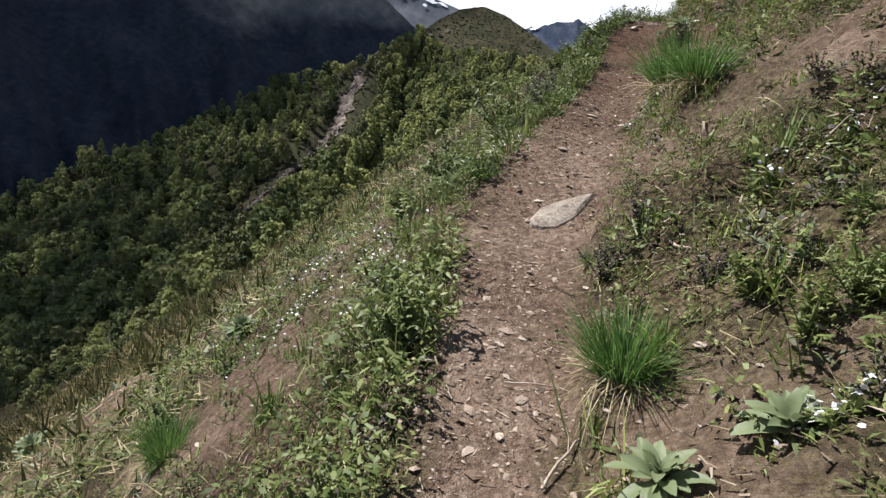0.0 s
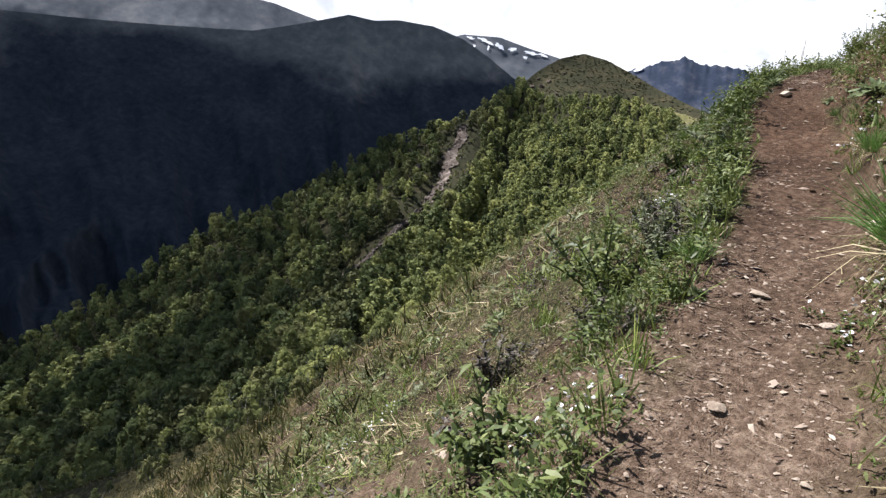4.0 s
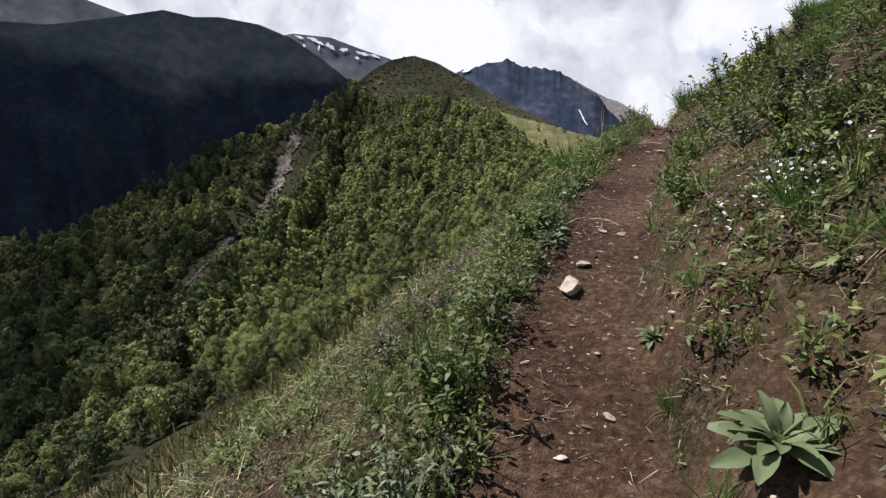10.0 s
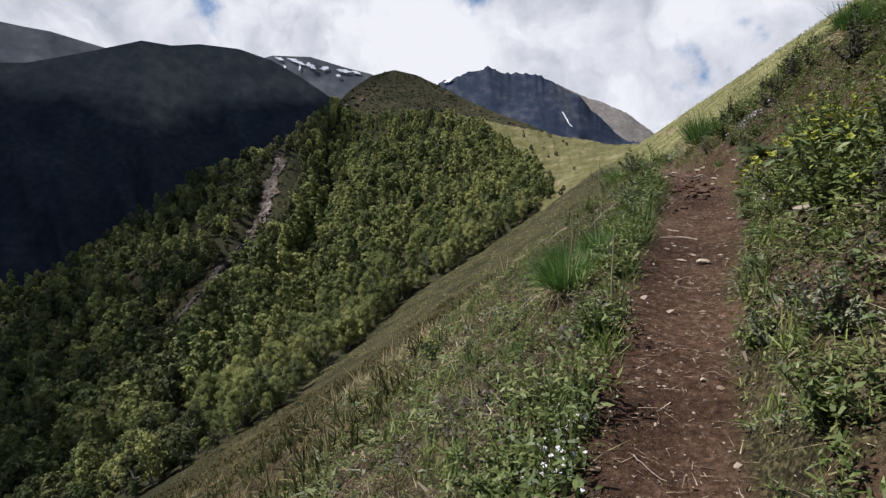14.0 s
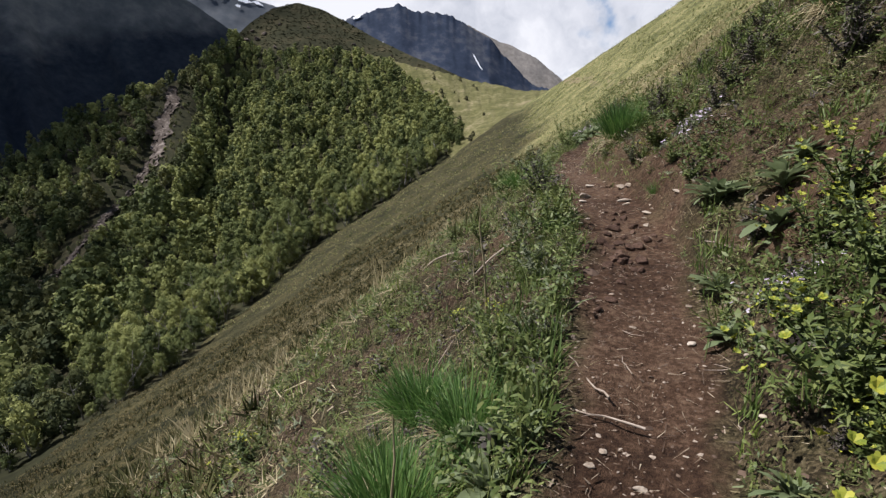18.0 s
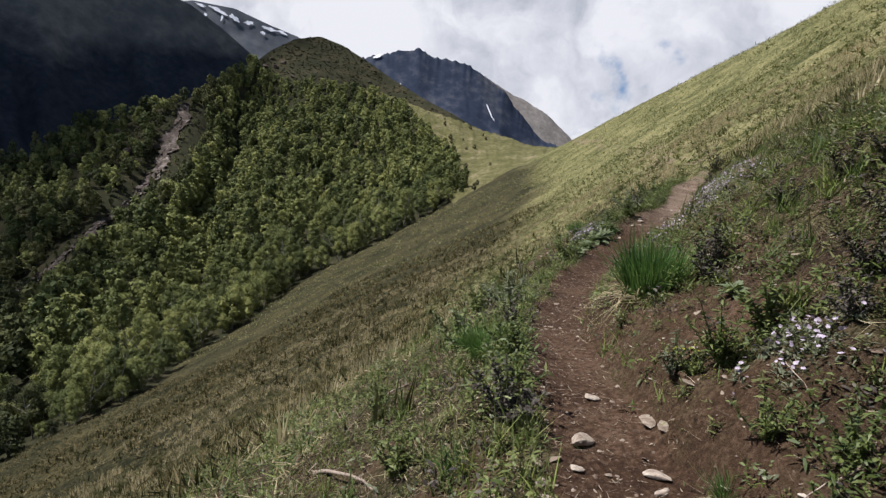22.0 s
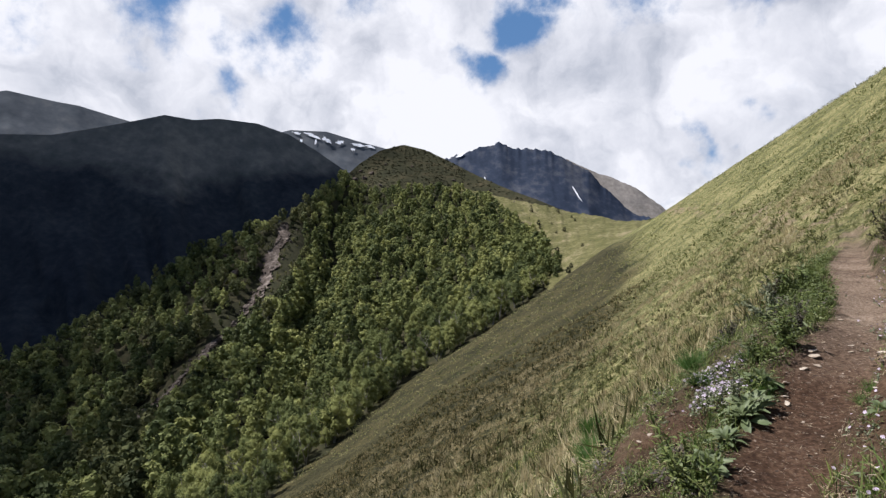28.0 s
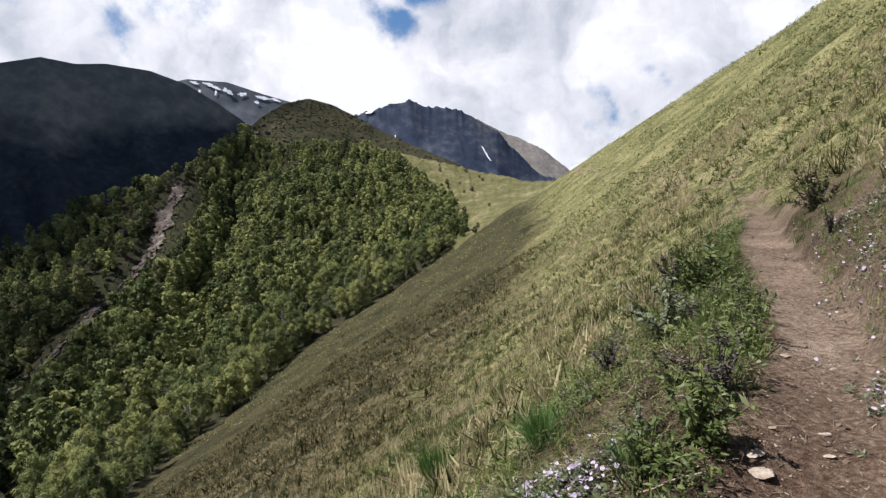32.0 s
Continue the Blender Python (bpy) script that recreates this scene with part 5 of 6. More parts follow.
PINKS = [(0.03, 13.29, 0.19), (0.22, 15.87, 0.27), (1.15, 20.79, 0.8), (0.78, 20.66, 0.58), (0.52, 20, 0.46), (1.51, 22.01, 0.68), (-0.17, 22.27, 0.31), (-0.11, 23.05, 0.29), (-0.18, 22.32, 0.23), (1.58, 23.39, 0.37), (1.54, 22.67, 0.31), (2.54, 24.63, 0.66), (3.05, 26.95, 0.69), (-0.13, 23.15, 0.32), (0.88, 20.73, 0.4), (2.18, 24.29, 0.4), (1.9, 23.6, 0.6), (2.4, 25.4, 0.6), (1.2, 21.6, 0.5), (1.75, 22.9, 0.55)]
STONES_A = [(-0.83, 4.9, 0.1), (-0.82, 4.85, 0.04), (-0.77, 4.85, 0.06), (-0.42, 5.33, 0.15), (-0.51, 5.64, 0.07), (-0.37, 5.5, 0.11), (-0.44, 5.88, 0.07), (-0.5, 6.16, 0.06), (-0.39, 5.37, 0.06), (-0.55, 5.38, 0.05), (-0.42, 5.98, 0.07), (-0.9, 5.04, 0.03), (-0.56, 4.72, 0.08), (-0.41, 5.97, 0.08), (-0.44, 5.9, 0.09), (-0.38, 5.51, 0.14), (-0.48, 5.85, 0.08), (-0.57, 5.95, 0.04), (-0.43, 5.64, 0.04), (-0.35, 5.84, 0.05), (-1.12, 8.57, 0.18), (-0.32, 6.96, 0.14), (-1.1, 8.81, 0.13), (-1.02, 7.62, 0.07), (-0.63, 7.23, 0.05), (-0.89, 7.83, 0.06), (-0.62, 7.48, 0.04), (-0.84, 4.11, 0.09), (-0.47, 2.16, 0.04), (-0.64, 2.02, 0.04)]
STONES_B = [(-0.61, 2.48, 0.03), (-0.74, 1.89, 0.08), (-0.32, 2.53, 0.05), (-0.09, 1.74, 0.04), (-0.38, 1.69, 0.05), (-0.46, 1.96, 0.05), (-0.37, 1.85, 0.06), (-0.93, 2.91, 0.05), (-0.88, 4.94, 0.08), (-0.85, 4.13, 0.07), (-0.86, 2.77, 0.04), (0.4, 2.48, 0.04), (-0.83, 4.95, 0.1), (-0.92, 9.27, 0.09), (-1.03, 9.32, 0.06), (-1.22, 10.4, 0.06), (-0.84, 9.55, 0.04), (-0.2, 11.78, 0.13), (-0.66, 12.17, 0.12), (-0.78, 12.24, 0.07), (-0.62, 15.91, 0.17), (-0.22, 15.21, 0.09), (-0.35, 13.21, 0.06), (-1.74, 26.57, 0.28), (-1.61, 24.92, 0.24), (1.72, 24, 0.11), (1.34, 22.85, 0.15), (1.26, 22.69, 0.14), (0.96, 22.19, 0.1), (1.06, 21.83, 0.07)]
STONES_C = [(0.62, 22.66, 0.08), (0.5, 22.55, 0.09), (0.25, 21.96, 0.08), (0.64, 22.83, 0.13), (-0.36, 23.48, 0.1), (0.96, 22.99, 0.06), (1.19, 24.12, 0.08), (0.36, 17.24, 0.09), (0.36, 17.19, 0.07), (-0.02, 16, 0.05), (0.29, 17.62, 0.12), (-0.81, 15.49, 0.07), (-0.74, 15.47, 0.08), (-0.8, 15.37, 0.12), (-0.76, 15.28, 0.13), (-0.66, 15.65, 0.08), (-0.28, 16.14, 0.15), (-0.15, 16.1, 0.11), (-0.24, 16.03, 0.11), (-0.32, 15.69, 0.13), (-0.32, 15.58, 0.07), (-0.67, 15.07, 0.05), (-0.73, 14.93, 0.05), (-0.52, 15.68, 0.06), (-0.26, 15.11, 0.04), (-0.27, 14.95, 0.07), (-0.07, 15, 0.07), (-0.05, 14.94, 0.05), (-0.2, 14.97, 0.05), (0.67, 22.97, 0.1), (0.63, 22.65, 0.08), (0.49, 22.55, 0.11), (0.31, 22.28, 0.09), (0.25, 21.98, 0.08), (0.98, 22.19, 0.12), (1.27, 22.68, 0.2), (1.45, 23.3, 0.1), (1.07, 21.84, 0.09), (1.01, 23.18, 0.05), (0.7, 21.65, 0.05), (-0.52, 22.46, 0.06), (-0.47, 22.83, 0.07), (-1.02, 9.55, 0.04), (-0.84, 9.55, 0.05), (-1.02, 9.33, 0.06), (-0.91, 9.28, 0.08), (-0.96, 9.86, 0.03), (-0.56, 9.4, 0.04), (-0.55, 9.06, 0.04), (-0.61, 9.22, 0.04), (-0.71, 12.33, 0.05), (-0.81, 12.47, 0.04), (-0.86, 12.39, 0.05), (-0.29, 11.92, 0.06), (-0.28, 12.56, 0.04), (-0.21, 12.96, 0.05), (-0.28, 13.61, 0.05), (-0.54, 16.42, 0.11), (-1.6, 24.93, 0.2), (-0.79, 22.14, 0.07), (-0.59, 21.89, 0.06), (0.26, 22.08, 0.07), (0.65, 22.72, 0.07), (0.5, 22.61, 0.1), (1.16, 22.91, 0.13), (1.27, 22.78, 0.17), (1.57, 23.67, 0.13)]
CLODS = [(-0.5, 14.82, 0.14), (-0.5, 14.43, 0.13), (-0.46, 14.21, 0.14), (-0.63, 14.2, 0.11), (-0.35, 14.53, 0.13), (-0.56, 14.54, 0.13), (-0.44, 14.62, 0.12), (-0.7, 13.57, 0.1), (-0.5, 14.08, 0.1), (-0.6, 13.94, 0.08), (-0.3, 14.64, 0.1), (-0.67, 14.38, 0.1), (-0.32, 14.88, 0.11), (-0.42, 15.08, 0.11), (-0.45, 15.31, 0.1), (-0.56, 14.27, 0.14)]
TWIGS = [(-0.34, 1.92, 0.22), (-0.14, 1.66, 0.32), (-0.61, 1.81, 0.12), (-0.64, 2.7, 0.13), (-1.88, 5.32, 0.22), (-0.27, 7.34, 0.19), (-1.06, 9.49, 0.18), (-0.8, 11.85, 0.24), (-0.83, 12.88, 0.31), (-0.8, 11.71, 0.15), (-1.3, 15.14, 0.71), (-0.02, 13.95, 0.26), (-3.01, 16.02, 0.33), (0.33, 20.27, 0.35), (-1.68, 13.99, 0.48), (-0.9, 16.59, 0.28), (0.28, 22.84, 0.3), (-1.87, 7.66, 0.25), (0.08, 2.23, 0.42), (-0.7, 9.38, 0.23), (-1.04, 9.5, 0.22), (-0.94, 9.49, 0.14), (-1.06, 9.32, 0.17), (-1.05, 10.07, 0.15), (-0.63, 9.22, 0.21), (-0.78, 9.89, 0.21), (-0.8, 12.67, 0.33), (-0.26, 13, 0.25), (-0.32, 12.66, 0.17), (-0.6, 13.33, 0.13), (-1.95, 16.48, 1), (-0.66, 13.01, 0.15), (-1.81, 17.9, 0.49), (-1.67, 16.73, 0.35), (0.07, 15.14, 0.25), (0.14, 15.72, 0.23)]

for i, (x, y, w) in enumerate(TUFTS_A + TUFTS_B):
    grass_tuft(beside(x, y, 0.3 * w), y, max(w, 0.2), i)
for i, (x, y, w) in enumerate(DARK):
    if y > 26 and x > float(trail_x(y)):
        x = max(x, float(trail_x(y) + trail_w(y)) + 0.2)
    leafy("dark_bush", dark_library, beside(x, y, 0.4 * w), y, max(w, 0.2) * 0.75, i, "withered bush with dark brownish-purple leaves", "bush", "dark bushes by the path")
for i, (x, y, w) in enumerate(ROSETTES):
    rosette(beside(x, y, 0.2 * w), y, max(w, 0.16), i)
for i, (x, y, w) in enumerate(YELLOWS):
    yellow_plant(beside(x, y, 0.35 * w), y, min(w, 0.6), i)
for i, (x, y, w) in enumerate(HERBS_A + HERBS_B):
    leafy("leafy_herb", herb_library, beside(x, y, 0.45 * w), y, np.clip(w, 0.22, 0.75) * 0.8, i, "bushy green herb with many small leaves beside the path", "plant", "green herbs by the path")
for i, (x, y, w) in enumerate(WHITES):
    flower_clump(x, y, w, i, white_heads, "white")
for i, (x, y, w) in enumerate(PINKS):
    flower_clump(x, y, w, 40 + i, pink_heads, "lilac")

stone_library = [rock_mesh("stone", 400 + i, M_STONE, (0.26, 0.18, 0.36, 0.22, 0.3, 0.17)[i], 9) for i in range(6)]
clod_library = [rock_mesh("clod", 420 + i, M_CLOD, 0.65, 5) for i in range(4)]


def stone(x, y, size, i, library=stone_library, label="pale angular stone on the brown path", name="stone", group="stones on the path"):
    ob = new(name, library[i % len(library)])
    stand(ob, x, y, size, i * 77, 0.02 * size, 10 if i % 3 else -8)
    ob.location.z += 0.10 * size
    return tagged(ob, label, "stone" if name == "stone" else "clod", group)




def slab_stone():
    """The large pale slab in the path: an uneven outline with a worn, ridged top."""
    q = np.random.default_rng(9)
    outline = np.array([(-0.5, -0.14), (-0.38, -0.24), (-0.08, -0.22), (0.22, -0.12), (0.62, 0.03), (0.40, 0.10), (0.06, 0.19), (-0.26, 0.18), (-0.46, 0.1), (-0.54, -0.02)])
    bm = bmesh.new()
    low = [bm.verts.new((x * 1.05, y * 1.05, -0.12)) for x, y in outline]
    mid = [bm.verts.new((x, y, 0.06 + 0.02 * q.random())) for x, y in outline]
    top = [bm.verts.new((x * 0.84 - 0.02, y * 0.8, 0.12 + 0.05 * q.random() + 0.06 * y)) for x, y in outline]
    ridge = [bm.verts.new((x, y, z)) for x, y, z in ((-0.25, -0.03, 0.17), (0.05, 0.0, 0.19), (0.28, 0.03, 0.15))]
    for a, b in ((low, mid), (mid, top)):
        for k in range(10):
            bm.faces.new((a[k], a[(k + 1) % 10], b[(k + 1) % 10], b[k]))
    near = [min(ridge, key=lambda v: (v.co - t.co).length) for t in top]
    for k in range(10):
        m = (k + 1) % 10
        if near[k] is near[m]:
            bm.faces.new((top[k], top[m], near[k]))
        else:
            bm.faces.new((top[k], top[m], near[m], near[k]))
    bmesh.ops.bevel(bm, geom=list(bm.edges), offset=0.008, segments=1, affect="EDGES")
    me = bpy.data.meshes.new("slab_stone")
    bm.to_mesh(me)
    bm.free()
    me.materials.append(M_SLAB)
    ob = new("slab_stone", me)
    ob.matrix_world = pose(*at_ground(-0.60, 3.24, 0.004), 7, -17, 60) @ Matrix.Diagonal((0.46, 0.44, 0.25, 1))
    tagged(ob, "large pale flat stone set in the path", "stone", "stones on the path")


M_SLAB = surface("pale limestone", two_scale((0.1, 0.075, 0.055), (0.24, 0.2, 0.155), (0.4, 0.355, 0.29), 14, 60), 0.8, lambda n, l, p: (noise_of(n, l, p, 28, 6, 0.75), 1.0, 0.02), spec=0.3)
slab_stone()
laid = []
for i, (x, y, w) in enumerate(STONES_A + STONES_B + STONES_C):
    if any(math.hypot(x - a, y - b) < 0.09 for a, b in laid):
        continue
    laid.append((x, y))
    stone(x, y, max(w, 0.035) * 1.12, i)
for i, (x, y, w) in enumerate(CLODS):
    for k in range(3):
        stone(x + 0.06 * math.sin(5 * k + i), y + 0.07 * math.cos(3 * k + i), w * (0.75 - 0.15 * k), i + k, clod_library, "dark crumbly lump of earth on the path", "earth_clod", "earth lumps on the path")


def twig_mesh(seed):
    q = np.random.default_rng(seed)
    t = np.linspace(-0.5, 0.5, 8)
    pts = np.stack([t, 0.10 * np.sin(3 * t + seed) + q.normal(0, 0.012, 8), 0.05 * np.cos(4 * t + seed)], -1)
    parts = [tube(pts, np.linspace(0.017, 0.007, 8), 5)]
    for k in range(seed % 3):
        b = pts[3 + k]
        parts.append(tube([b, b + (0.10, 0.09 * (-1) ** k, 0.03), b + (0.17, 0.2 * (-1) ** k, 0.03)], (0.009, 0.007, 0.003), 4))
    return mesh_from("twig", *joined(parts), M_TWIG)


twig_library = [twig_mesh(i) for i in range(5)]
for i, (x, y, w) in enumerate(TWIGS):
    ob = new("twig", twig_library[i % 5])
    e1 = 0.3
    stand(ob, x, y, max(w, 0.14), i * 61, -0.012)
    slope_x = float(land(x + e1, y) - land(x - e1, y)) / (2 * e1) if abs(x - float(trail_x(y))) > 0.5 else 0.0
    slope_y = float(land(x, y + e1) - land(x, y - e1)) / (2 * e1)
    n = Vector((-slope_x, -slope_y, 1)).normalized()
    ob.matrix_world = Matrix.Translation(ob.matrix_world.translation) @ n.to_track_quat("Z", "Y").to_matrix().to_4x4() @ pose(0, 0, 0, 0, 0, i * 61) @ Matrix.Scale(max(w, 0.14), 4)
    tagged(ob, "thin bleached dead twig on the ground", "twig", "twigs on the ground")

for i, (x, y, h) in enumerate([(-1.34, 14.21, 0.75), (-1.42, 14.35, 0.5), (-1.2, 11.4, 0.5), (-1.5, 12.2, 0.6)]):
    stalk = new("dry_stalk", mesh_from("dry_stalk", *tube([(0, 0, 0), (0.01, 0.01, 0.4), (-0.01, 0.0, 0.75), (0.02, 0.01, 1.0)], (0.011, 0.009, 0.007, 0.003), 5), M_STRAW))
    stand(stalk, x, y, h, 40 * i, 0.02, 4)
    tagged(stalk, "single tall dry flower stalk standing upright", "stalk", "dry stalks")

# ---- ground cover, too fine to count ----
M_CUSHION = surface("cushion plants", island((0.034, 0.043, 0.013), (0.08, 0.092, 0.03), (0.18, 0.178, 0.07), 2.0, 0.55), 0.75, spec=0.2, through_light=0.2)
r = np.random.default_rng(77)


def strew(n, u_range, y_range, keep):
    """Random places on the hillside, thinned by keep(u beyond the path's edge, x, y)."""
    y = r.uniform(*y_range, n)
    u = r.uniform(*u_range, n)
    x = trail_x(y) + u
    e = np.abs(u) - trail_w(y)
    ok = r.random(n) < keep(e, x, y, u) * (np.clip((5.6 - np.abs(u)) / 2.2, 0, 1) if 4 < max(map(abs, u_range)) < 6 else 1)
    x, y = x[ok], y[ok]
    ok = r.random(len(x)) > 0.74 * bare_spots(x, y)
    x, y = x[ok], y[ok]
    return np.stack([x, y, land(x, y) - 0.008], -1)


def patchy(x, y, scale, seed):
    return np.clip(0.5 + 0.9 * fractal(x * scale + seed, y * scale - seed, 3), 0, 1)


def tufted(places, per, low, high, length, width, droop, spread, profile=BLADE):
    n = len(places) * per
    roots = np.repeat(places, per, 0) + np.stack([r.normal(0, spread, n), r.normal(0, spread, n), np.zeros(n)], -1)
    roots[:, 2] = np.repeat(places[:, 2], per)
    grow = np.repeat(r.uniform(0.6, 1.35, len(places)), per)
    return leaf_strips(roots, ways(r, n, low, high), length * grow * r.uniform(0.6, 1.2, n), width * grow * r.uniform(0.7, 1.2, n), r.uniform(0, droop, n), profile, r.uniform(-1, 1, n))


def shrubby(places, per, height, length, width):
    """Bushy herbs: leaves at all heights round a short stem."""
    n = len(places) * per
    grow = np.repeat(r.uniform(0.5, 1.4, len(places)), per)
    h = r.random(n) ** 0.7 * height * grow
    spread = (0.35 * height + 0.25 * h) * r.random(n) * np.repeat(r.uniform(0.7, 1.2, len(places)), per)
    a = r.uniform(0, 2 * np.pi, n)
    roots = np.repeat(places, per, 0) + np.stack([np.cos(a) * spread, np.sin(a) * spread, h], -1)
    way = ways(r, n, -10, 65) + np.stack([np.cos(a), np.sin(a), 0 * a], -1) * 0.8
    return leaf_strips(roots, way, length * grow * r.uniform(0.6, 1.3, n), width * grow * r.uniform(0.7, 1.3, n), r.uniform(0, 0.7, n), ((0, 0.6), (0.55, 1.0), (1, 0.15)) if per < 30 else ((0, 0.8), (1, 0.4)), r.uniform(-0.8, 0.8, n))


def cover(name, arrays, mat, label, category):
    tagged(new(name, mesh_from(name, *arrays, mat, False)), label, category, kind="stuff")


def verge(e, x, y, u):
    """Lush along the lower edge of the path, patchy elsewhere, thin on bare slips."""
    lush = np.where(u < 0, np.exp(-(e / 0.5) ** 2), 0.4 * np.exp(-(e / 0.3) ** 2))
    base = np.where(u < 0, 0.65, 0.9 - 0.6 * np.clip((y - 18) / 3, 0, 1)) * patchy(x, y, 1.1, 3.0) * (1 - 0.45 * np.clip((y - 24) / 6, 0, 1))
    return np.clip(np.maximum(lush, base), 0, 1) * (e > 0.03)


meadow_grass = lambda e, x, y, u: (e > 0.05) * patchy(x, y, 1.6, 11.0)
inner, outer_l, outer_r = [(-1.8, 2.3), (-1.0, 27)], [(-5.5, -1.6), (-1.0, 26)], [(2.1, 5.5), (-1.0, 27)]
LEAFLET = ((0, 0.75), (1, 0.45))
SHORT = ((0, 1.0), (1, 0.15))
cover("green_herbs", joined([tufted(strew(27000, *inner, verge), 13, 0, 70, 0.027, 0.009, 0.7, 0.03, LEAFLET),
                             tufted(strew(15000, *outer_l, verge), 7, 0, 65, 0.044, 0.016, 0.7, 0.045, LEAFLET),
                             tufted(strew(13000, *outer_r, verge), 7, 0, 65, 0.044, 0.016, 0.7, 0.045, LEAFLET)]), M_HERB, "low leafy green herbs covering the slope", "ground cover")
silver = lambda e, x, y, u: (e > 0.04) * patchy(x, y, 0.8, 40.0) * 0.9
cover("silver_herbs", joined([tufted(strew(1700, *inner, silver), 10, 5, 75, 0.045, 0.014, 0.5, 0.028, OVAL), tufted(strew(1700, *outer_l, silver), 8, 5, 75, 0.075, 0.03, 0.5, 0.04, LEAFLET),
                              tufted(strew(1700, *outer_r, silver), 8, 5, 75, 0.075, 0.03, 0.5, 0.04, LEAFLET)]), M_SILVER, "grey-green downy herbs on the slope", "ground cover")
sward = lambda e, x, y, u: np.maximum(meadow_grass(e, x, y, u), verge(e, x, y, u) * 0.8)
cover("short_grass", joined([tufted(strew(12000, *inner, sward), 8, 30, 88, 0.1, 0.005, 0.9, 0.022), tufted(strew(8000, *outer_l, sward), 8, 25, 85, 0.15, 0.011, 0.9, 0.04, SHORT),
                             tufted(strew(6500, *outer_r, sward), 8, 25, 85, 0.14, 0.009, 0.9, 0.04, SHORT)]), M_BLADE, "short green grass on the slope", "grass")
dry = lambda e, x, y, u: (e > 0.02) * patchy(x, y, 0.9, 21.0)
cover("dry_grass", joined([tufted(strew(13000, *inner, dry), 7, -5, 60, 0.1, 0.0045, 1.0, 0.03, SHORT), tufted(strew(8000, *outer_l, dry), 7, -5, 65, 0.15, 0.011, 1.0, 0.05, SHORT),
                           tufted(strew(7000, *outer_r, dry), 7, -5, 65, 0.15, 0.011, 1.0, 0.05, SHORT)]), M_STRAW, "bleached dry grass lying on the slope", "grass")
withered = lambda e, x, y, u: (e > 0.02) * patchy(x, y, 1.3, 31.0) * 0.8
M_LITTER = surface("withered leaves", island((0.03, 0.02, 0.013), (0.09, 0.065, 0.045), (0.26, 0.21, 0.15), 3.0, 0.75), 0.85, spec=0.15)
cover("dark_litter", joined([tufted(strew(16000, *inner, withered), 9, -10, 50, 0.03, 0.008, 0.7, 0.05, LEAFLET), tufted(strew(4500, (-5, 5), (-1, 27), withered), 8, -10, 45, 0.05, 0.018, 0.7, 0.06, LEAFLET)]), M_LITTER, "brown withered leaves on the slope", "ground cover")
bushy = lambda e, x, y, u: (e > 0.06) * np.where(u < 0, np.maximum(0.9 * np.exp(-(e / 0.4) ** 2), 0.45), 0.6) * np.clip(patchy(x, y, 1.4, 55.0) * 1.5 - 0.3, 0, 1) * np.where((y > 21) & (u < -2), 0.25, 1) * np.where((y > 18) & (u > 0), 0.3, 1)
cover("bushy_herbs", joined([shrubby(strew(5200, (-1.9, 2.3), (-0.5, 28), bushy), 29, 0.13, 0.029, 0.011), shrubby(strew(4600, (-5, 5.5), (-0.5, 30), lambda e, x, y, u: (e > 1.2) * bushy(e, x, y, u)), 38, 0.15, 0.045, 0.018)]), M_HERB, "bushy green herbs on the banks", "ground cover")
wild = lambda e, x, y, u: (e > 0.04) * np.clip(patchy(x, y, 1.2, 71.0) * 1.4 - 0.35, 0, 1) * 0.8
cover("grass_clumps", joined([tufted(strew(1500, (-1.9, 1.7), (-0.5, 28), wild), 26, 40, 86, 0.2, 0.006, 1.0, 0.025), tufted(strew(2200, (-5, 5.5), (-0.5, 30), lambda e, x, y, u: (np.abs(u) > 1.6) * wild(e, x, y, u)), 26, 40, 86, 0.2, 0.006, 1.0, 0.03, SHORT)]), M_BLADE, "clumps of longer grass on the banks", "grass")
lower = lambda e, x, y, u: (u < 0) * (e > 0.04) * np.exp(-((e - 0.16) / 0.3) ** 2) * np.clip(2.0 * patchy(x, y, 1.3, 83.0) - 0.15, 0, 1) * np.where((y > 16) & (y < 24.5), 0.4, 1)
cover("verge_herbs", joined([shrubby(strew(5200, (-1.6, -0.2), (-0.5, 31), lower), 29, 0.18, 0.034, 0.012), tufted(strew(3400, (-1.5, -0.2), (-0.5, 31), lower), 20, 40, 88, 0.2, 0.0065, 0.8, 0.03)]), M_HERB, "lush green herbs and grass along the path's lower edge", "ground cover")
cushion = lambda e, x, y, u: (e > 0.05) * np.clip(1.7 * patchy(x, y, 2.1, 19.0) - 0.3, 0, 1) * np.where((y < 4) & (u > 0), 0.6, 1)
cover("cushion_plants", joined([shrubby(strew(7000, (-1.8, 1.9), (-0.5, 27), cushion), 22, 0.075, 0.02, 0.0075), shrubby(strew(5000, (-4.5, 4.5), (-0.5, 28), lambda e, x, y, u: (e > 1.4) * cushion(e, x, y, u)), 20, 0.11, 0.04, 0.016)]), M_CUSHION, "small grey-green cushion plants and moss on the banks", "ground cover")
# the open grass slope further on
slope_a = strew(14000, (-16, 7), (18, 48), lambda e, x, y, u: (e > 0.15 + 1.3 * np.clip((28 - y) / 3, 0, 1)) * np.clip((y - 20 - 1.2 * np.maximum(u, 0) + 0.6 * np.maximum(-u, 0)) / 5, 0, 1) * (0.3 + 0.7 * patchy(x, y, 0.5, 2.0)))
slope_l = strew(11000, (-24, -3.2), (-3, 30), lambda e, x, y, u: 0.4 + 0.6 * patchy(x, y, 0.5, 2.0))
slope_d = strew(12000, (-64, -20), (6, 80), lambda e, x, y, u: 0.35 + 0.65 * patchy(x, y, 0.4, 12.0))
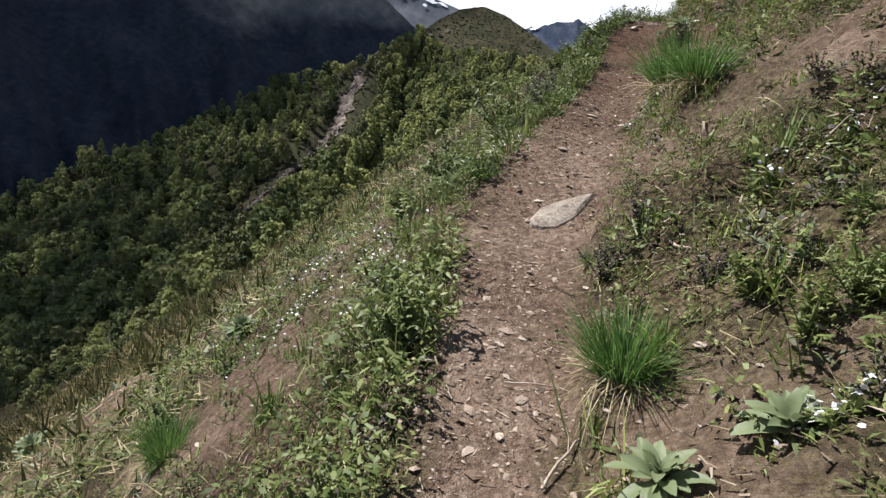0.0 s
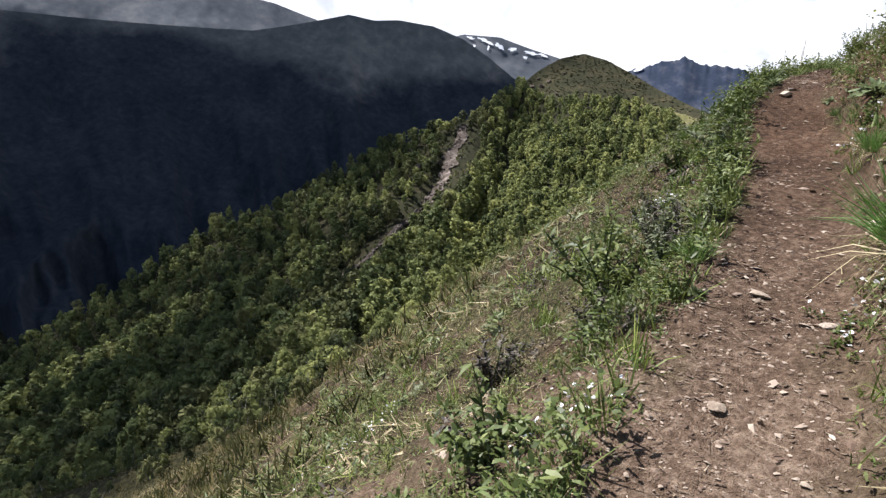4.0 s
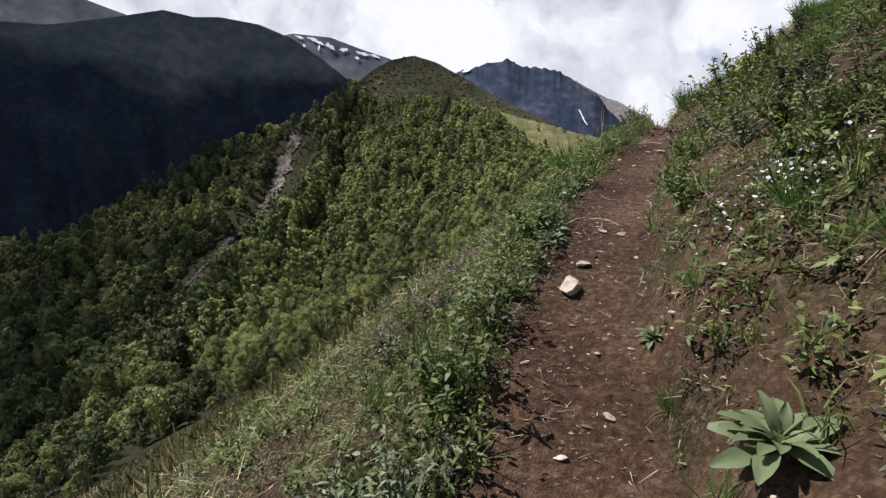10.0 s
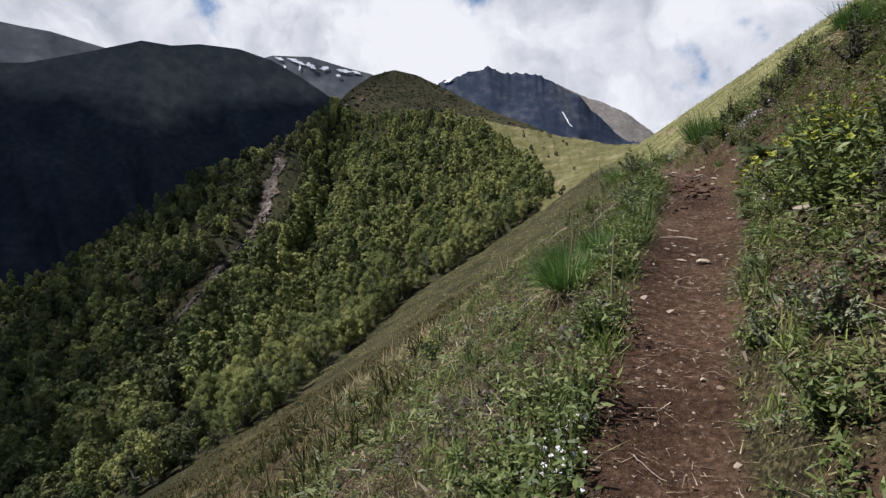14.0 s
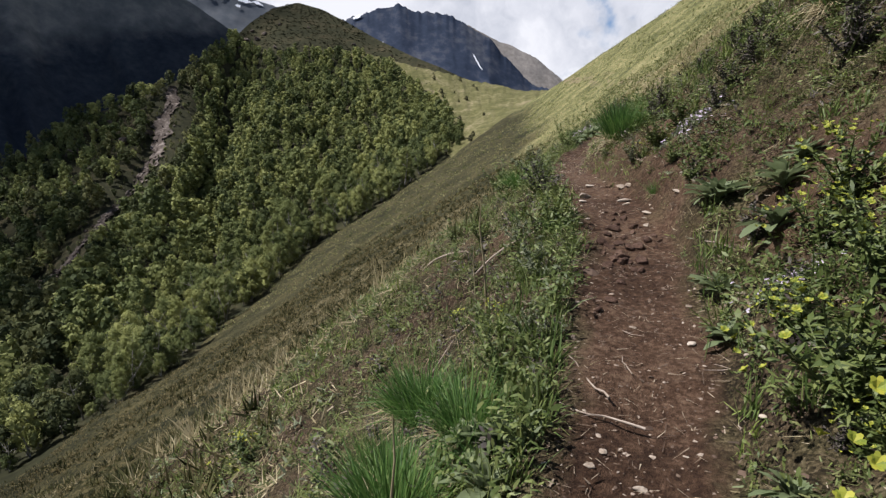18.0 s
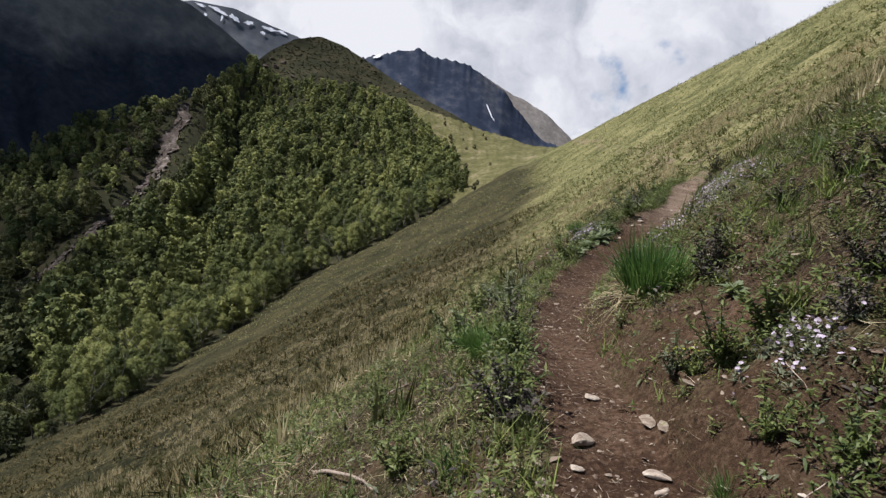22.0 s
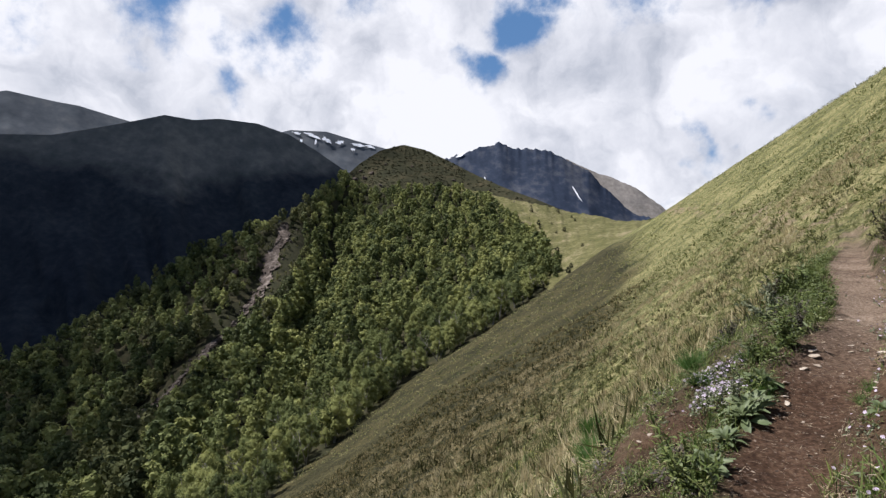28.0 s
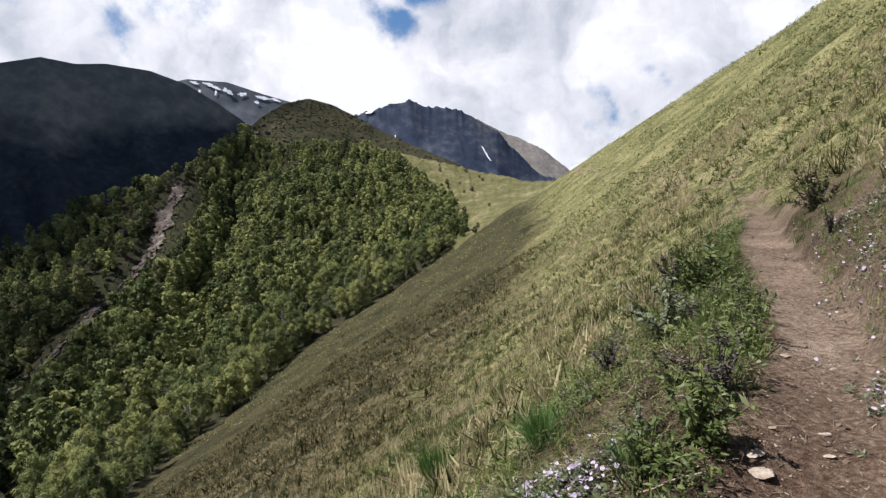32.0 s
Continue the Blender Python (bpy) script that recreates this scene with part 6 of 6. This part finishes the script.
slope_b = strew(13000, (-45, 25), (42, 110), lambda e, x, y, u: 0.3 + 0.7 * patchy(x, y, 0.3, 7.0))
slope_c = strew(9000, (-80, 70), (95, 210), lambda e, x, y, u: 0.4 + 0.6 * patchy(x, y, 0.2, 9.0))
M_SWARD = surface("hill grass", clumped((0.06, 0.073, 0.02), (0.157, 0.168, 0.056), (0.37, 0.345, 0.18), 3.0), 0.8, spec=0.2, through_light=0.45)
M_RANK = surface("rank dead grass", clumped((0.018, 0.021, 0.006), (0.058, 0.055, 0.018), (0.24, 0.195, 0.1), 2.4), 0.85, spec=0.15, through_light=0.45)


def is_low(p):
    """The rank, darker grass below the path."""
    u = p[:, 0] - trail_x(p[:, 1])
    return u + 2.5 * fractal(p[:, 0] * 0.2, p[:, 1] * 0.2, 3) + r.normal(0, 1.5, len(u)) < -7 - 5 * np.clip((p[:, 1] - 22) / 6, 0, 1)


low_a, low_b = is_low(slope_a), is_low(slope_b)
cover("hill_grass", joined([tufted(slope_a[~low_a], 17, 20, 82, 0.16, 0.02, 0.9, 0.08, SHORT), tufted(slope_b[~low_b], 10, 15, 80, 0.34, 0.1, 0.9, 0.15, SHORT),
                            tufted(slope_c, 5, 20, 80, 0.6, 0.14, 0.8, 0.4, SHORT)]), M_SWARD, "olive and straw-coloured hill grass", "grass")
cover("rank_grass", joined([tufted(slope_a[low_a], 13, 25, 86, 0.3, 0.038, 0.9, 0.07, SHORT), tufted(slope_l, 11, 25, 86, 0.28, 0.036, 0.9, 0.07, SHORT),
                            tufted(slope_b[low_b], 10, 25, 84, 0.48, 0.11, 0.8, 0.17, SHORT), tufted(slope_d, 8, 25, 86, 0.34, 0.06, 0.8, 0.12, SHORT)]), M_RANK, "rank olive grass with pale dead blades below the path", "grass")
pale = strew(21000, (-30, 9), (17, 75), lambda e, x, y, u: (e > 0.5 + 1.6 * np.clip((29 - y) / 3, 0, 1)) * np.clip((y - 17 + 0.6 * np.maximum(-u, 0) - np.maximum(u, 0)) / 5, 0, 1) * np.clip(2.2 * patchy(x, y, 0.45, 5.0) - 0.75, 0, 1))
M_PALE = surface("bleached tussocks", island((0.2, 0.17, 0.085), (0.37, 0.31, 0.17), (0.58, 0.5, 0.31), 1.0, 0.6), 0.8, spec=0.2, through_light=0.4)
cover("pale_tussocks", tufted(pale, 12, 50, 89, 0.36, 0.026, 0.6, 0.05, SHORT), M_PALE, "bleached straw tussocks scattered over the grass slope", "grass")
# chips and bits on the path
M_CHIP = surface("stone chips", island((0.055, 0.034, 0.022), (0.12, 0.08, 0.055), (0.3, 0.24, 0.185), 4.0, 0.85), 0.85)


def chips(n, y_range, out, size):
    y = r.uniform(*y_range, n)
    u = r.normal(0, 1, n) * (trail_w(y) * 0.75 + out)
    x = trail_x(y) + u
    p = np.stack([x, y, land(x, y)], -1)
    s = size * r.lognormal(0, 0.5, n)
    axes = unit(r.normal(0, 1, (n, 3)) * (1, 1, 0.25))
    other = unit(np.cross(axes, UP + r.normal(0, 0.2, (n, 3))))
    up = np.cross(axes, other)
    up = up * np.sign(up[:, 2:3] + 1e-6)
    corner = np.array([(-1, -0.3, 0), (-0.3, -0.7, 0), (0.9, -0.4, 0), (0.7, 0.6, 0), (-0.6, 0.6, 0), (0.1, 0.05, 0.3)])
    jit = corner[None] * r.uniform(0.6, 1.3, (n, 6, 1))
    v = p[:, None] + (jit[..., 0:1] * axes[:, None] + jit[..., 1:2] * other[:, None] + jit[..., 2:3] * up[:, None]) * s[:, None, None] * 0.5
    v[:, 5] += UP * 0.0
    f = np.array([(0, 1, 5), (1, 2, 5), (2, 3, 5), (3, 4, 5), (4, 0, 5)])
    return v.reshape(-1, 3), ((np.arange(n) * 6)[:, None, None] + f[None]).reshape(-1, 3)


cover("path_chips", joined([chips(17000, (-1, 30), 0.05, 0.010), chips(3600, (-1, 30), 0.35, 0.018), chips(900, (0.8, 7), 0.0, 0.02), chips(5200, (0.3, 5.5), 0.05, 0.013)]), M_CHIP, "small stone chips strewn over the earth path", "gravel")


def straws(n):
    y = r.uniform(-1, 29, n)
    x = trail_x(y) + r.normal(0, 1, n) * (trail_w(y) + 0.15)
    p = np.stack([x, y, land(x, y) + 0.006], -1)
    return leaf_strips(p, ways(r, n, 0, 12), 0.025 + 0.1 * r.random(n) ** 3, r.uniform(0.002, 0.005, n), np.full(n, 0.05), SHORT)


M_BITS = surface("rootlets and straw", island((0.07, 0.045, 0.03), (0.17, 0.125, 0.085), (0.38, 0.31, 0.22), 3.0, 0.85), 0.85)
cover("path_straw", straws(9000), M_BITS, "bits of dry straw and rootlets on the path", "litter")

# pebbles that can be told apart, on and beside the path
q = np.random.default_rng(91)
for i in range(170):
    y = q.uniform(0.6, 29)
    u = q.normal(0, 1) * (float(trail_w(y)) + 0.12)
    stone(float(trail_x(y)) + u, y, 0.022 + 0.03 * q.random() ** 2, i, label="small pale pebble on the brown path", group="pebbles on the path")

for i, (a, c, rx, ry) in enumerate(BARE_SPOTS * 9):
    x, y = a + q.normal(0, 0.45) * rx, c + q.normal(0, 0.45) * ry
    stone(x, y, 0.025 + 0.05 * q.random() ** 2, i, label="small stone in bare earth beside the path", group="stones in bare earth")

# darker tussocks that roughen the grass slope
dark = strew(9000, (-24, 6), (15, 60), lambda e, x, y, u: (e > 0.6) * np.clip((y - 17 + 0.9 * np.maximum(-u, 0) - np.maximum(u, 0)) / 5, 0, 1) * np.clip(2.4 * patchy(x, y, 0.6, 15.0) - 0.8, 0, 1))
dark_l = strew(4500, (-18, -2.6), (0, 20), lambda e, x, y, u: np.clip(2.4 * patchy(x, y, 0.6, 15.0) - 0.7, 0, 1))
M_TUSSOCK = surface("olive tussocks", island((0.022, 0.026, 0.008), (0.06, 0.064, 0.02), (0.15, 0.14, 0.055), 1.0, 0.6), 0.8, spec=0.2, through_light=0.3)
cover("olive_tussocks", joined([tufted(dark, 16, 30, 88, 0.33, 0.03, 0.8, 0.06, SHORT), tufted(dark_l, 15, 30, 88, 0.28, 0.028, 0.8, 0.06, SHORT)]), M_TUSSOCK, "dark olive tussocks scattered over the grass slope", "grass")
# leafy herbs, dead stalks and dark withered herbs that thicken the banks
bank = lambda e, x, y, u: (e > 0.08) * np.clip(1.8 * patchy(x, y, 1.7, 97.0) - 0.3, 0, 1) * np.where(y < 5, 0.35, 1)
cover("bank_herbs", joined([shrubby(strew(2500, (0.25, 2.4), (0.5, 18.5), bank), 28, 0.14, 0.033, 0.012), shrubby(strew(1300, (0.3, 2.4), (0.5, 21), bank), 20, 0.09, 0.022, 0.008)]), M_HERB, "low leafy herbs thickening the bank", "ground cover")
dead = lambda e, x, y, u: (e > 0.05) * np.clip(1.9 * patchy(x, y, 1.5, 61.0) - 0.5, 0, 1)
M_TALL = surface("long bank grass", island((0.035, 0.062, 0.012), (0.085, 0.13, 0.028), (0.19, 0.225, 0.07), 1.2, 0.6), 0.6, spec=0.3, through_light=0.3)
M_DEAD = surface("dead brown stalks", island((0.05, 0.034, 0.022), (0.13, 0.095, 0.066), (0.3, 0.245, 0.18), 2.5, 0.75), 0.85, spec=0.15)
blades = lambda e, x, y, u: (e > 0.06) * np.clip(2.0 * patchy(x, y, 1.25, 143.0) - 0.6, 0, 1) * np.where(u < 0, np.exp(-(e / 0.9) ** 2), 1.0) * np.where((y > 18) & (u > 0), 0.35, 1)
cover("bank_grass", tufted(strew(3600, (-1.9, 2.4), (-0.5, 30), blades), 22, 45, 88, 0.2, 0.0065, 0.8, 0.03), M_TALL, "tufts of long green grass on the banks", "grass")
mat = lambda e, x, y, u: (e > 0.07) * np.clip(1.9 * patchy(x, y, 2.4, 171.0) - 0.35, 0, 1) * np.where((y > 19) & (u > 0), 0.4, 1) * np.where((y < 12) & (u > 0), 0.6, 1)
cover("herb_mat", joined([shrubby(strew(7500, (0.2, 3.2), (-0.5, 22), mat), 30, 0.06, 0.024, 0.0085), shrubby(strew(5500, (-3.6, -0.2), (-0.5, 24), mat), 30, 0.06, 0.026, 0.009)]), M_CUSHION, "low mat of small grey-green herbs on the banks", "ground cover")
cover("dead_stalks", tufted(strew(5200, (-1.9, 2.4), (-0.5, 27), dead), 9, 5, 80, 0.11, 0.0045, 0.7, 0.035, SHORT), M_DEAD, "brown dead stalks standing and lying among the herbs", "ground cover")
gloom = lambda e, x, y, u: (e > 0.1) * np.clip(2.0 * patchy(x, y, 1.9, 123.0) - 0.75, 0, 1)
cover("withered_herbs", shrubby(strew(2300, (-1.8, 2.4), (-0.5, 27), gloom), 24, 0.11, 0.034, 0.013), M_DARKLEAF, "dark purplish withered herbs on the banks", "ground cover")
